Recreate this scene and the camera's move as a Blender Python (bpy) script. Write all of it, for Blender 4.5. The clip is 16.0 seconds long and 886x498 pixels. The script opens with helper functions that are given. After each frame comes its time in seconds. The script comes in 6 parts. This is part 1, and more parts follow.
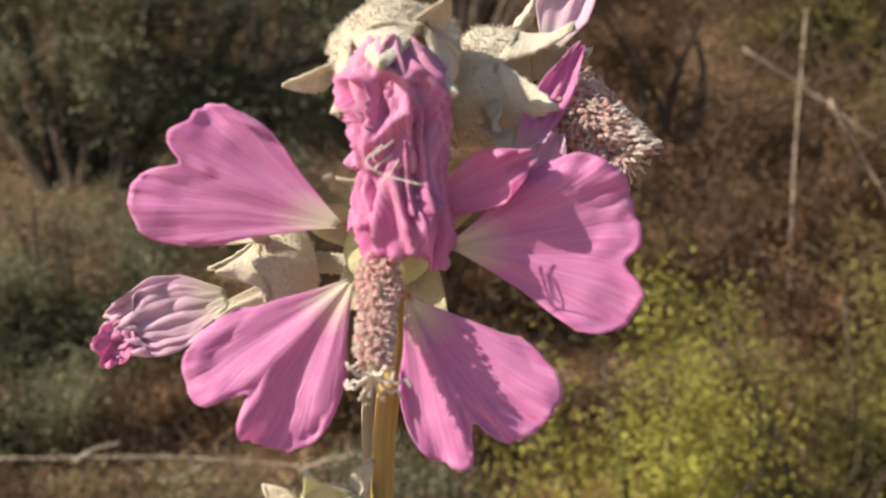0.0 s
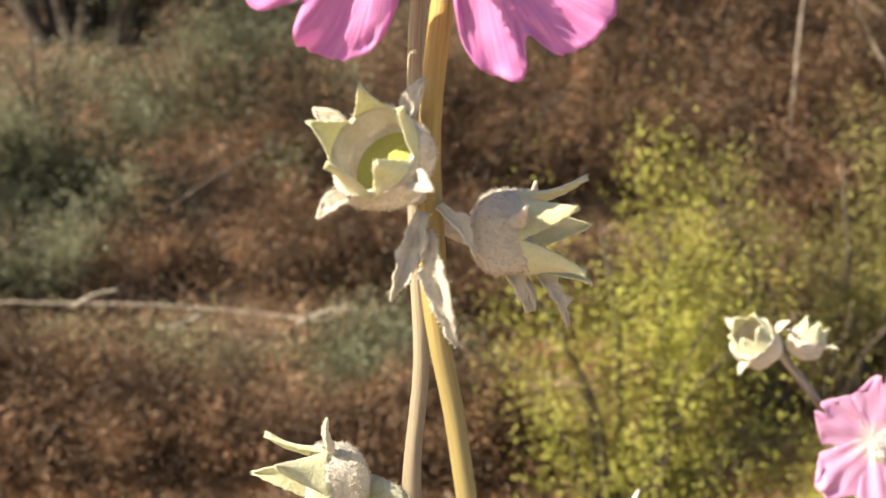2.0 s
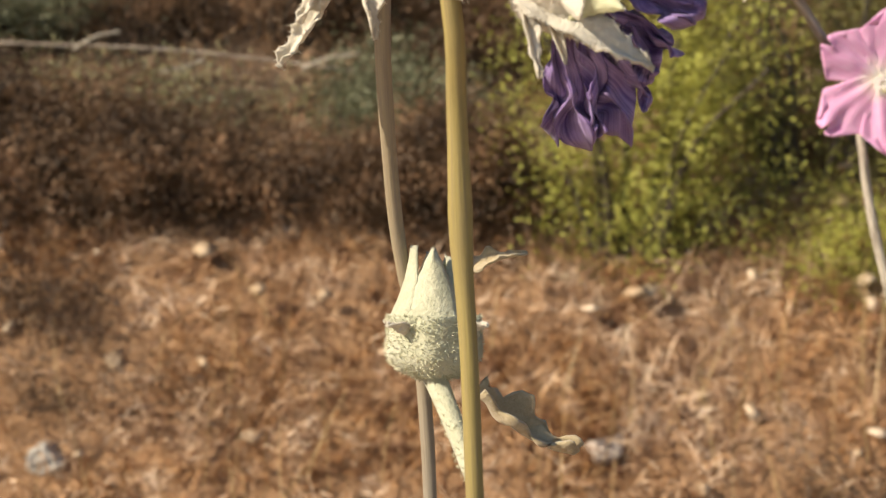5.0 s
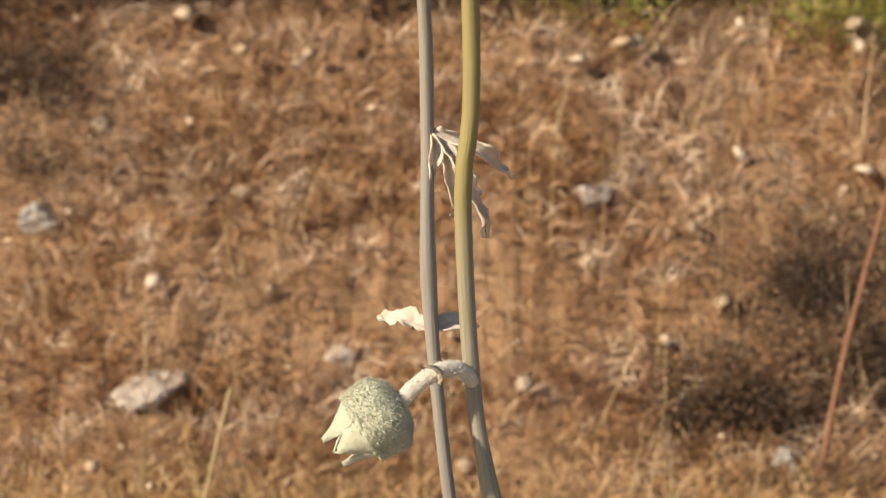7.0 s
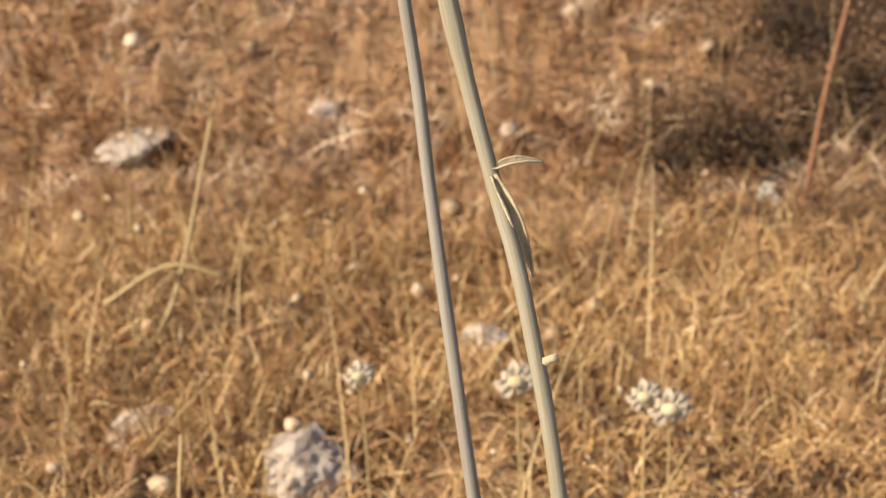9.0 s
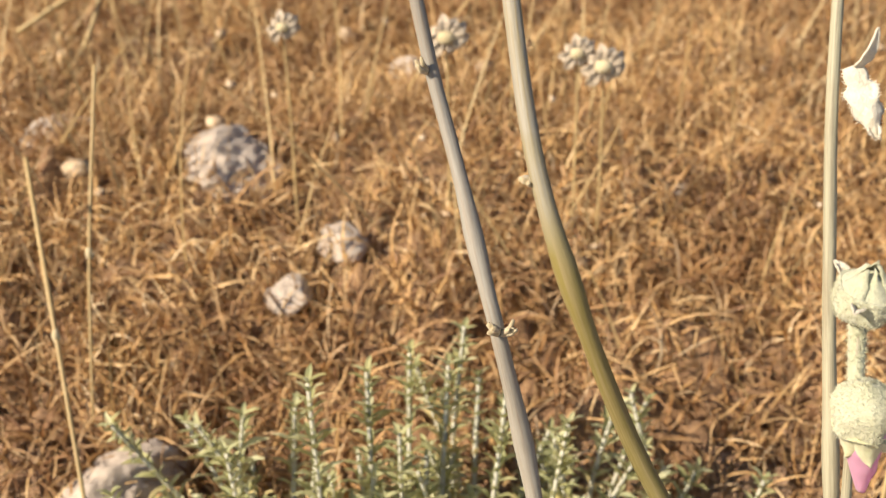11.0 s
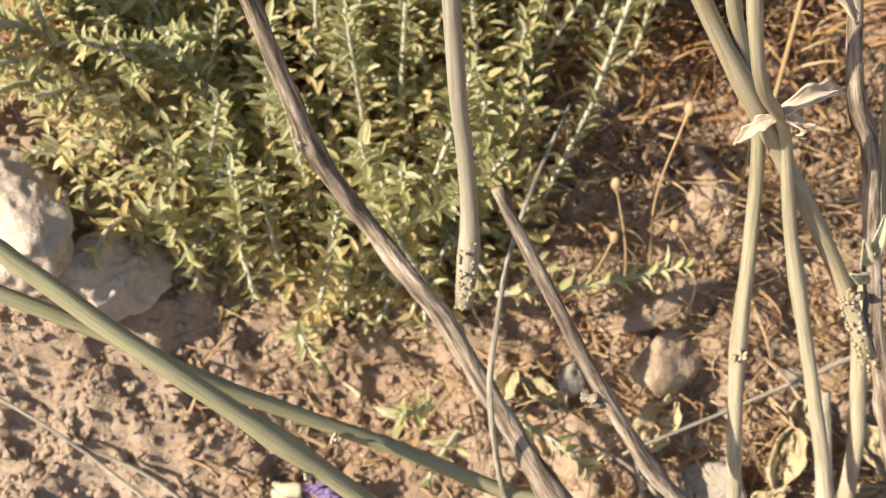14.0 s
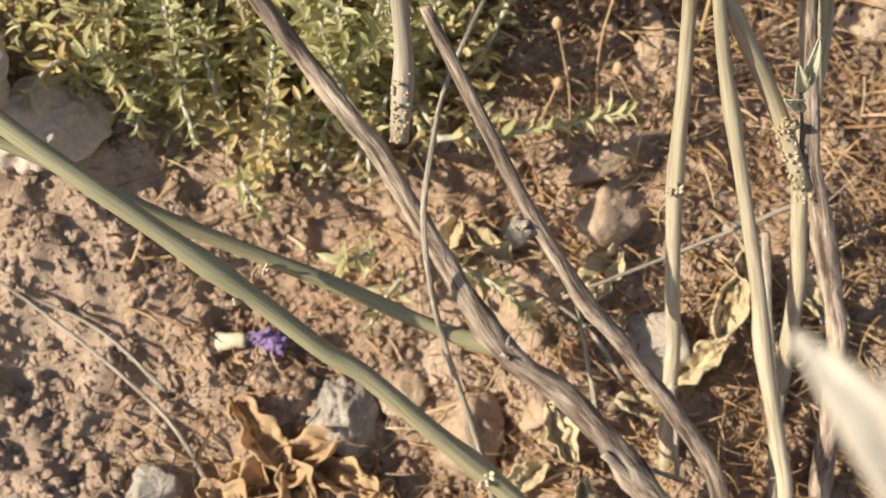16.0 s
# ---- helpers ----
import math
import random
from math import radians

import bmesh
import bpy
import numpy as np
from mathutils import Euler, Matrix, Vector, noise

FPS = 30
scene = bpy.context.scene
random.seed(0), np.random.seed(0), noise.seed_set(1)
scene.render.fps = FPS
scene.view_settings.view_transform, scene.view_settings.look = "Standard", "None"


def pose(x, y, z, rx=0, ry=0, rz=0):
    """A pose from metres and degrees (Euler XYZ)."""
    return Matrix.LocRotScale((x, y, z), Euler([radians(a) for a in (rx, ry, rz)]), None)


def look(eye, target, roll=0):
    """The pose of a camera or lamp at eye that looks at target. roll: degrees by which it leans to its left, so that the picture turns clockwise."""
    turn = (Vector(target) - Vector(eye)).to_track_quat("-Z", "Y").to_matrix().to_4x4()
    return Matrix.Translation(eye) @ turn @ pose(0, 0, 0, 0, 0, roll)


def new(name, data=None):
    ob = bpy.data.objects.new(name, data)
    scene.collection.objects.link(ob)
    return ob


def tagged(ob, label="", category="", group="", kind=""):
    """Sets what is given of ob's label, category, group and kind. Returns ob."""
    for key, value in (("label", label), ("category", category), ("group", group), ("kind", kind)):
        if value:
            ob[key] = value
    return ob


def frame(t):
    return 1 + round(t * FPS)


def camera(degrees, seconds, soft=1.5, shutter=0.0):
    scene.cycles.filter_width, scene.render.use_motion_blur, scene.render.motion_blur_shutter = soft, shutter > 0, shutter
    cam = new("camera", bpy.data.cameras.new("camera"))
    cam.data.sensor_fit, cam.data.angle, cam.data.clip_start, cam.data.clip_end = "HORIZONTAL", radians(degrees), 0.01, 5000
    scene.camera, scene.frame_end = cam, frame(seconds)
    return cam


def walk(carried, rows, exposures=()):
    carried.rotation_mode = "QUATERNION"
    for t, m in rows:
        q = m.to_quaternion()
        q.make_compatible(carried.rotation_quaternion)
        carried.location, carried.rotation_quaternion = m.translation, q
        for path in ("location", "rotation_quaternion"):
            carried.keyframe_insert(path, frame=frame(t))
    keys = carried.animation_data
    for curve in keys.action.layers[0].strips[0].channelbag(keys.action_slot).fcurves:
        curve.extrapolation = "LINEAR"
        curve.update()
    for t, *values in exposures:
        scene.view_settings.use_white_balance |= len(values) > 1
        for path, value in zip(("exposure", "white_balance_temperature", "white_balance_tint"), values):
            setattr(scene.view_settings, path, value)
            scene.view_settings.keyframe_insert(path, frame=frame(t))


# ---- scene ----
FOV = 38
cam = camera(FOV, 16.0, soft=1.1)
cam.data.dof.use_dof = True
cam.data.dof.focus_distance = 0.162
cam.data.dof.aperture_fstop = 46.0
PATH = [
    (0.0, pose(0.0045, -0.2205, 0.4859, 90.83, 0.57, 1.87)),
    (0.5, pose(-0.0000, -0.2200, 0.4805, 89.58, -0.42, 1.80)),
    (1.0, pose(-0.0029, -0.2199, 0.4734, 88.00, -0.70, 1.69)),
    (1.5, pose(0.0000, -0.2201, 0.4671, 87.06, -0.58, 1.86)),
    (2.0, pose(-0.0013, -0.2228, 0.4588, 86.46, -1.13, 1.45)),
    (2.5, pose(0.0006, -0.2200, 0.4488, 83.52, -0.76, 1.51)),
    (3.0, pose(0.0044, -0.2203, 0.4466, 82.34, -0.84, 1.83)),
    (3.2, pose(0.0053, -0.2207, 0.4453, 82.17, -0.73, 1.70)),
    (5.3, pose(0.0037, -0.2201, 0.4125, 77.49, -2.50, 1.98)),
    (5.5, pose(-0.0005, -0.2209, 0.4092, 76.95, -2.81, 1.72)),
    (6.0, pose(0.0026, -0.2230, 0.3969, 75.24, -1.97, 1.63)),
    (6.5, pose(0.0042, -0.2284, 0.3832, 73.05, -0.93, 1.66)),
    (7.0, pose(0.0048, -0.2307, 0.3750, 71.23, -0.69, 1.20)),
    (7.5, pose(0.0053, -0.2335, 0.3710, 70.35, -0.37, 0.57)),
    (8.0, pose(0.0035, -0.2349, 0.3606, 68.08, -0.26, 0.63)),
    (8.5, pose(0.0060, -0.2404, 0.3469, 65.32, -0.01, 0.76)),
    (8.7, pose(0.0093, -0.2421, 0.3437, 64.76, 0.47, 0.83)),
    (10.8, pose(0.0107, -0.2682, 0.2674, 62.98, -0.57, -2.38)),
    (11.0, pose(0.0101, -0.2690, 0.2648, 62.24, -0.97, -2.23)),
    (11.5, pose(0.0152, -0.2696, 0.2562, 58.89, -0.21, -2.19)),
    (12.0, pose(0.0163, -0.2706, 0.2488, 56.52, -0.59, -3.05)),
    (12.5, pose(0.0216, -0.2725, 0.2416, 53.70, -0.16, -2.97)),
    (13.0, pose(0.0235, -0.2752, 0.2340, 51.26, 0.20, -2.54)),
    (13.5, pose(0.0308, -0.2791, 0.2282, 48.44, 0.47, -1.95)),
    (14.0, pose(0.0291, -0.2846, 0.2149, 46.08, 0.95, -2.04)),
    (14.5, pose(0.0325, -0.2869, 0.2123, 44.42, 1.55, -2.01)),
    (15.0, pose(0.0354, -0.2916, 0.2077, 44.07, 1.61, -1.87)),
    (15.5, pose(0.0325, -0.2943, 0.2041, 43.06, 0.88, -1.79)),
    (16.0, pose(0.0382, -0.2959, 0.2015, 43.51, 0.76, -2.07)),
]
walk(cam, PATH, [(0.0, 0.647), (0.8, 0.717), (1.5, 1.209), (2.0, 1.269), (2.5, 1.282), (3.0, 1.245), (5.3, 0.688), (6.4, 0.809), (7.0, 0.655), (7.6, 0.743), (8.7, 0.827), (10.8, 0.834), (11.6, 0.999), (12.5, 1.293), (13.4, 1.166), (14.0, 0.89), (14.8, 0.757), (16.0, 0.712)])

# ---- light ----
SUN_TO = Vector((-0.74, -0.36, 0.57)).normalized()
world = bpy.data.worlds.new("sky")
scene.world = world
world.use_nodes = True
wn = world.node_tree
sky = wn.nodes.new("ShaderNodeTexSky")
sky.sky_type, sky.sun_disc = "NISHITA", False
sky.sun_elevation = math.asin(SUN_TO.z)
sky.sun_rotation = math.atan2(SUN_TO.x, SUN_TO.y)
wn.links.new(sky.outputs[0], wn.nodes["Background"].inputs[0])
wn.nodes["Background"].inputs[1].default_value = 0.075
sun = new("sun", bpy.data.lights.new("sun", "SUN"))
sun.data.energy, sun.data.angle, sun.data.color = 5.0, radians(0.5), (1.0, 0.87, 0.68)
sun.matrix_world = look(SUN_TO * 3, (0, 0, 0))


# ---- materials ----
class Nodes:
    """A node material under construction."""

    def __init__(self, name, rough=0.7):
        self.m = bpy.data.materials.new(name)
        self.m.use_nodes = True
        self.t = self.m.node_tree
        self.b = self.t.nodes["Principled BSDF"]
        self.b.inputs["Roughness"].default_value = rough
        self.coord = self.t.nodes.new("ShaderNodeTexCoord")

    def node(self, kind, **sets):
        n = self.t.nodes.new(kind)
        for k, v in sets.items():
            n.inputs[k.replace("_", " ")].default_value = v
        return n

    def link(self, a, b):
        self.t.links.new(a, b)

    def mapped(self, scale, space="Object"):
        mp = self.t.nodes.new("ShaderNodeMapping")
        mp.inputs["Scale"].default_value = scale
        self.link(self.coord.outputs[space], mp.inputs["Vector"])
        return mp.outputs[0]

    def noise(self, scale, detail=4, rough=0.6, vec=None):
        n = self.node("ShaderNodeTexNoise", Scale=scale, Detail=detail, Roughness=rough)
        self.link(vec or self.coord.outputs["Object"], n.inputs["Vector"])
        return n.outputs["Fac"]

    def ramp(self, fac, stops):
        r = self.t.nodes.new("ShaderNodeValToRGB")
        el = r.color_ramp.elements
        while len(el) < len(stops):
            el.new(0.5)
        for e, (p, c) in zip(el, stops):
            e.position, e.color = p, (*c, 1)
        self.link(fac, r.inputs[0])
        return r.outputs[0]

    def mix(self, fac, a, b, how="MIX"):
        x = self.t.nodes.new("ShaderNodeMix")
        x.data_type, x.blend_type = "RGBA", how
        for sock, v in ((x.inputs[0], fac), (x.inputs[6], a), (x.inputs[7], b)):
            if isinstance(v, (int, float)):
                sock.default_value = v
            elif isinstance(v, tuple):
                sock.default_value = (*v, 1)
            else:
                self.link(v, sock)
        return x.outputs[2]

    def bump(self, fac, strength, dist):
        n = self.node("ShaderNodeBump", Strength=strength, Distance=dist)
        self.link(fac, n.inputs["Height"])
        self.link(n.outputs[0], self.b.inputs["Normal"])

    def color(self, c):
        self.link(c, self.b.inputs["Base Color"])
        return self

    def thin(self, c, share):
        """Lets light through, as a leaf or petal does."""
        tr = self.t.nodes.new("ShaderNodeBsdfTranslucent")
        self.link(c, tr.inputs[0])
        mx = self.t.nodes.new("ShaderNodeMixShader")
        mx.inputs[0].default_value = share
        self.link(self.b.outputs[0], mx.inputs[1])
        self.link(tr.outputs[0], mx.inputs[2])
        self.link(mx.outputs[0], self.t.nodes["Material Output"].inputs[0])

    def random(self, island=True):
        n = self.t.nodes.new("ShaderNodeNewGeometry" if island else "ShaderNodeObjectInfo")
        return n.outputs["Random Per Island" if island else "Random"]


def petal_material(name, deep, pale, base, share=0.45):
    k = Nodes(name, 0.55)
    sep = k.t.nodes.new("ShaderNodeSeparateXYZ")
    k.link(k.coord.outputs["UV"], sep.inputs[0])
    veins = k.noise(1.0, 3, 0.6, k.mapped((1.6, 46.0, 1), "UV"))
    blotch = k.noise(420, 3, 0.6)
    body = k.ramp(veins, [(0.34, deep), (0.58, pale), (0.74, tuple(0.22 + 0.78 * c for c in pale))])
    body = k.mix(0.2, body, k.ramp(blotch, [(0.35, deep), (0.7, pale)]))
    reach = k.ramp(sep.outputs[0], [(0.06, (0, 0, 0)), (0.33, (1, 1, 1))])
    col = k.mix(reach, base, body)
    k.color(col)
    k.b.inputs["Sheen Weight"].default_value = 0.25
    k.bump(k.mix(0.4, veins, blotch), 0.55, 0.0005)
    k.thin(col, share)
    return k.m


def fuzz_material(name, lo, hi, scale=900, bump=0.5, share=0.26):
    k = Nodes(name, 0.85)
    big = k.noise(scale * 0.18, 3, 0.6)
    small = k.noise(scale * 1.9, 4, 0.72)
    col = k.mix(0.35, k.ramp(big, [(0.3, lo), (0.7, hi)]), k.ramp(small, [(0.35, lo), (0.65, hi)]))
    k.color(col)
    k.b.inputs["Sheen Weight"].default_value = 0.4
    k.bump(small, min(1.0, bump * 1.5), 0.0006)
    k.thin(col, share)
    return k.m


def stem_material(name, stops, streak):
    """Stops run up the stem by height in metres."""
    k = Nodes(name, 0.62)
    sep = k.t.nodes.new("ShaderNodeSeparateXYZ")
    k.link(k.coord.outputs["Object"], sep.inputs[0])
    wob = k.noise(60, 3, 0.6)
    add = k.t.nodes.new("ShaderNodeMath")
    add.operation = "MULTIPLY_ADD"
    k.link(wob, add.inputs[0])
    add.inputs[1].default_value = 0.03
    k.link(sep.outputs[2], add.inputs[2])
    col = k.ramp(add.outputs[0], [(z + 0.015, c) for z, c in stops])
    lines = k.noise(1.0, 4, 0.65, k.mapped((2100, 70, 1), "UV"))
    col = k.mix(k.ramp(lines, [(0.42, (0, 0, 0)), (0.68, (0.85, 0.85, 0.85))]), col, streak)
    k.color(col)
    k.bump(lines, 0.4, 0.0003)
    return k.m


def bark_material(name, dark, mid, light):
    k = Nodes(name, 0.85)
    lines = k.noise(1.0, 5, 0.7, k.mapped((620, 75, 1), "UV"))
    big = k.noise(70, 3, 0.6)
    col = k.ramp(lines, [(0.38, dark), (0.50, mid), (0.64, light)])
    col = k.mix(k.ramp(big, [(0.45, (0, 0, 0)), (0.65, (0.55, 0.55, 0.55))]), col, dark)
    k.color(col)
    k.bump(lines, 1.0, 0.0012)
    return k.m


def straw_material(name, stops, share=0.25, rough=0.6, patch=0, bleach=None, blotch=None):
    k = Nodes(name, rough)
    col = k.ramp(k.random(), stops)
    col = k.mix(0.3, col, k.ramp(k.noise(300, 3), [(0.3, stops[0][1]), (0.7, stops[-1][1])]))
    if patch:
        col = k.mix(k.ramp(k.noise(patch, 3), [(0.44, (0, 0, 0)), (0.64, (0.6, 0.6, 0.6))]), col, stops[0][1])
    if bleach:
        spot = k.noise(bleach[0], 2, 0.5, k.mapped((1, 1, 1.01)))
        col = k.mix(k.ramp(spot, [(0.50, (0, 0, 0)), (0.66, (0.75, 0.75, 0.75))]), col, bleach[1])
    if blotch:
        scale, dark, light = blotch
        spot = k.noise(scale, 1.5, 0.5)
        col = k.mix(k.ramp(spot, [(0.36, (0.85, 0.85, 0.85)), (0.50, (0, 0, 0))]), col, dark)
        col = k.mix(k.ramp(spot, [(0.54, (0, 0, 0)), (0.70, (0.9, 0.9, 0.9))]), col, light)
    k.color(col)
    k.thin(col, share)
    return k.m


def stone_material(name, dark, mid, light, scale=120):
    k = Nodes(name, 0.9)
    big, fine = k.noise(scale * 0.5, 5, 0.65), k.noise(scale * 6, 5, 0.7)
    col = k.mix(0.4, k.ramp(big, [(0.3, dark), (0.5, mid), (0.7, light)]), k.ramp(fine, [(0.3, dark), (0.7, light)]))
    k.color(col)
    k.bump(fine, 0.8, 0.0012)
    return k.m


M_PETAL = petal_material("pink_petal", (0.70, 0.22, 0.56), (0.80, 0.36, 0.67), (0.88, 0.84, 0.72))
M_PETAL_HOT = petal_material("crumpled_petal", (0.74, 0.20, 0.53), (0.88, 0.46, 0.72), (0.84, 0.46, 0.66), 0.5)
M_PETAL_PALE = petal_material("pale_petal", (0.78, 0.52, 0.72), (0.86, 0.66, 0.81), (0.80, 0.76, 0.66))
M_PETAL_FAR = petal_material("far_petal", (0.80, 0.36, 0.66), (0.90, 0.60, 0.80), (0.92, 0.88, 0.80))
M_PURPLE = petal_material("dried_purple_petal", (0.17, 0.09, 0.30), (0.45, 0.33, 0.62), (0.44, 0.32, 0.44), 0.4)
M_FUZZ = fuzz_material("woolly_calyx", (0.62, 0.55, 0.43), (0.86, 0.81, 0.70))
M_FUZZ_GREEN = fuzz_material("woolly_green_calyx", (0.44, 0.44, 0.28), (0.72, 0.70, 0.53))
M_LIME = fuzz_material("lime_calyx_inside", (0.44, 0.46, 0.08), (0.62, 0.62, 0.22), 500, 0.2, 0.35)
M_SEPAL_IN = fuzz_material("pale_green_sepal", (0.58, 0.58, 0.30), (0.80, 0.78, 0.55), 700, 0.3, 0.3)
M_BRACT = fuzz_material("woolly_bract", (0.62, 0.55, 0.43), (0.85, 0.80, 0.68))
M_DRYBRACT = fuzz_material("dry_bract", (0.46, 0.36, 0.20), (0.66, 0.55, 0.36))
M_ANTHER = fuzz_material("pink_anther", (0.56, 0.24, 0.24), (0.78, 0.55, 0.50), 1600, 0.4, 0.1)
M_ANTHER_PALE = fuzz_material("pale_anther", (0.84, 0.58, 0.56), (0.94, 0.80, 0.76), 1600, 0.4, 0.55)
M_ANTHER_PINK = fuzz_material("soft_pink_anther", (0.78, 0.46, 0.46), (0.92, 0.74, 0.71), 1600, 0.4, 0.45)
M_STIGMA = fuzz_material("white_stigma", (0.72, 0.62, 0.58), (0.86, 0.80, 0.76), 1200, 0.3, 0.2)
M_COLUMN = fuzz_material("cream_column", (0.70, 0.64, 0.42), (0.82, 0.78, 0.58), 900, 0.3, 0.2)
M_STEM_R = stem_material("yellow_green_stem", [(0.12, (0.36, 0.32, 0.24)), (0.165, (0.14, 0.115, 0.033)), (0.196, (0.17, 0.135, 0.035)), (0.208, (0.23, 0.21, 0.17)), (0.318, (0.26, 0.235, 0.18)), (0.334, (0.23, 0.185, 0.055)), (0.43, (0.30, 0.235, 0.08)), (0.48, (0.50, 0.34, 0.09))], (0.22, 0.17, 0.08))
M_STEM_L = stem_material("grey_stem", [(0.10, (0.34, 0.31, 0.25)), (0.20, (0.215, 0.20, 0.175)), (0.33, (0.23, 0.21, 0.18)), (0.39, (0.26, 0.21, 0.13)), (0.47, (0.36, 0.30, 0.20))], (0.20, 0.16, 0.12))
M_STEM_G = stem_material("grey_green_stem", [(0.0, (0.36, 0.33, 0.20)), (0.06, (0.31, 0.30, 0.18)), (0.18, (0.36, 0.34, 0.21))], (0.20, 0.18, 0.11))
M_STEM_Y = stem_material("pale_green_stem", [(0.03, (0.50, 0.44, 0.33)), (0.09, (0.35, 0.32, 0.225)), (0.22, (0.32, 0.30, 0.21))], (0.20, 0.165, 0.11))
M_BARK = bark_material("dead_bark", (0.075, 0.052, 0.040), (0.33, 0.26, 0.20), (0.60, 0.52, 0.43))
M_RUST = fuzz_material("rust_stalk", (0.24, 0.09, 0.035), (0.40, 0.19, 0.09))
M_TWIG = bark_material("grey_twig", (0.18, 0.15, 0.12), (0.40, 0.35, 0.28), (0.58, 0.53, 0.45))
M_GRASS = straw_material("dry_grass", [(0.0, (0.18, 0.07, 0.022)), (0.3, (0.50, 0.27, 0.085)), (0.65, (0.68, 0.43, 0.165)), (0.9, (0.78, 0.56, 0.29)), (1.0, (0.78, 0.62, 0.40))], patch=22)
M_STALK = straw_material("straw_stalk", [(0.0, (0.36, 0.24, 0.10)), (0.6, (0.52, 0.38, 0.18)), (1.0, (0.60, 0.48, 0.28))])
M_THYME = straw_material("thyme_leaf", [(0.0, (0.29, 0.31, 0.15)), (0.4, (0.46, 0.48, 0.26)), (0.8, (0.61, 0.62, 0.40)), (0.92, (0.70, 0.70, 0.50)), (1.0, (0.68, 0.54, 0.18))], 0.48)
M_THYME_OLD = straw_material("yellow_thyme_leaf", [(0.0, (0.42, 0.34, 0.15)), (0.5, (0.60, 0.49, 0.23)), (1.0, (0.74, 0.64, 0.36))], 0.40)
M_THYME_STEM = fuzz_material("thyme_stem", (0.50, 0.47, 0.36), (0.74, 0.72, 0.60))
M_DRYLEAF = fuzz_material("dead_leaf", (0.50, 0.32, 0.15), (0.80, 0.62, 0.38), 160, 0.5, 0.42)
M_PALELEAF = fuzz_material("pale_dead_leaf", (0.50, 0.40, 0.22), (0.68, 0.58, 0.38), 200, 0.4, 0.25)
M_GRASS_FAR = straw_material("far_dry_grass", [(0.0, (0.24, 0.105, 0.038)), (0.3, (0.41, 0.205, 0.075)), (0.7, (0.50, 0.275, 0.110)), (1.0, (0.56, 0.36, 0.18))], patch=16, bleach=(20, (0.62, 0.48, 0.36)), blotch=(58, (0.15, 0.062, 0.026), (0.80, 0.64, 0.48)))
M_PINKSTONE = stone_material("pinkish_stone", (0.34, 0.27, 0.21), (0.48, 0.39, 0.32), (0.60, 0.51, 0.43))
M_LITTER = straw_material("straw_litter", [(0.0, (0.20, 0.095, 0.035)), (0.5, (0.38, 0.22, 0.09)), (0.85, (0.54, 0.38, 0.20)), (1.0, (0.74, 0.61, 0.42))])
M_CURL = fuzz_material("tan_curled_leaf", (0.54, 0.43, 0.32), (0.77, 0.66, 0.53), 260, 0.4, 0.25)
M_HUSK = straw_material("tan_husk", [(0.0, (0.34, 0.22, 0.12)), (0.5, (0.56, 0.42, 0.27)), (1.0, (0.66, 0.53, 0.40))], 0.15)
M_HUSKRAY = fuzz_material("dried_ray", (0.46, 0.36, 0.25), (0.66, 0.56, 0.44), 260, 0.4, 0.25)
M_STONE = stone_material("grey_stone", (0.22, 0.19, 0.16), (0.38, 0.34, 0.29), (0.52, 0.48, 0.42))
M_TANSTONE = stone_material("tan_stone", (0.26, 0.18, 0.12), (0.42, 0.31, 0.22), (0.56, 0.44, 0.33))
M_WHITESTONE = stone_material("pale_stone", (0.40, 0.31, 0.24), (0.57, 0.47, 0.38), (0.70, 0.60, 0.50))
# Leaf tones darkened to hold the shade these uphill shrubs stand in.
M_SHRUB_SHADED = straw_material("shaded_shrub_leaf", [(0.0, (0.075, 0.083, 0.046)), (0.6, (0.16, 0.17, 0.094)), (1.0, (0.29, 0.29, 0.165))], 0.40, blotch=(30, (0.07, 0.065, 0.036), (0.46, 0.47, 0.31)))
M_SHRUB_GREEN = straw_material("olive_shrub_leaf", [(0.0, (0.19, 0.19, 0.030)), (0.5, (0.40, 0.40, 0.070)), (1.0, (0.60, 0.58, 0.13))], 0.40, blotch=(28, (0.16, 0.14, 0.030), (0.74, 0.74, 0.19)))
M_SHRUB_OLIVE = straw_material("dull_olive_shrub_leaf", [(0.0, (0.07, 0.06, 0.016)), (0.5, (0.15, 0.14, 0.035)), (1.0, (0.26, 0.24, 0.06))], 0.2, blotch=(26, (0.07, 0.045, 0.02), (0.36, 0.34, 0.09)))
M_SHRUB_BROWN = straw_material("brown_shrub_leaf", [(0.0, (0.070, 0.044, 0.026)), (0.7, (0.145, 0.090, 0.048)), (1.0, (0.26, 0.15, 0.075))], 0.40, blotch=(34, (0.065, 0.040, 0.024), (0.42, 0.25, 0.14)))
M_SHRUB_WOOD = bark_material("dark_shrub_wood", (0.035, 0.026, 0.018), (0.085, 0.062, 0.045), (0.15, 0.12, 0.09))


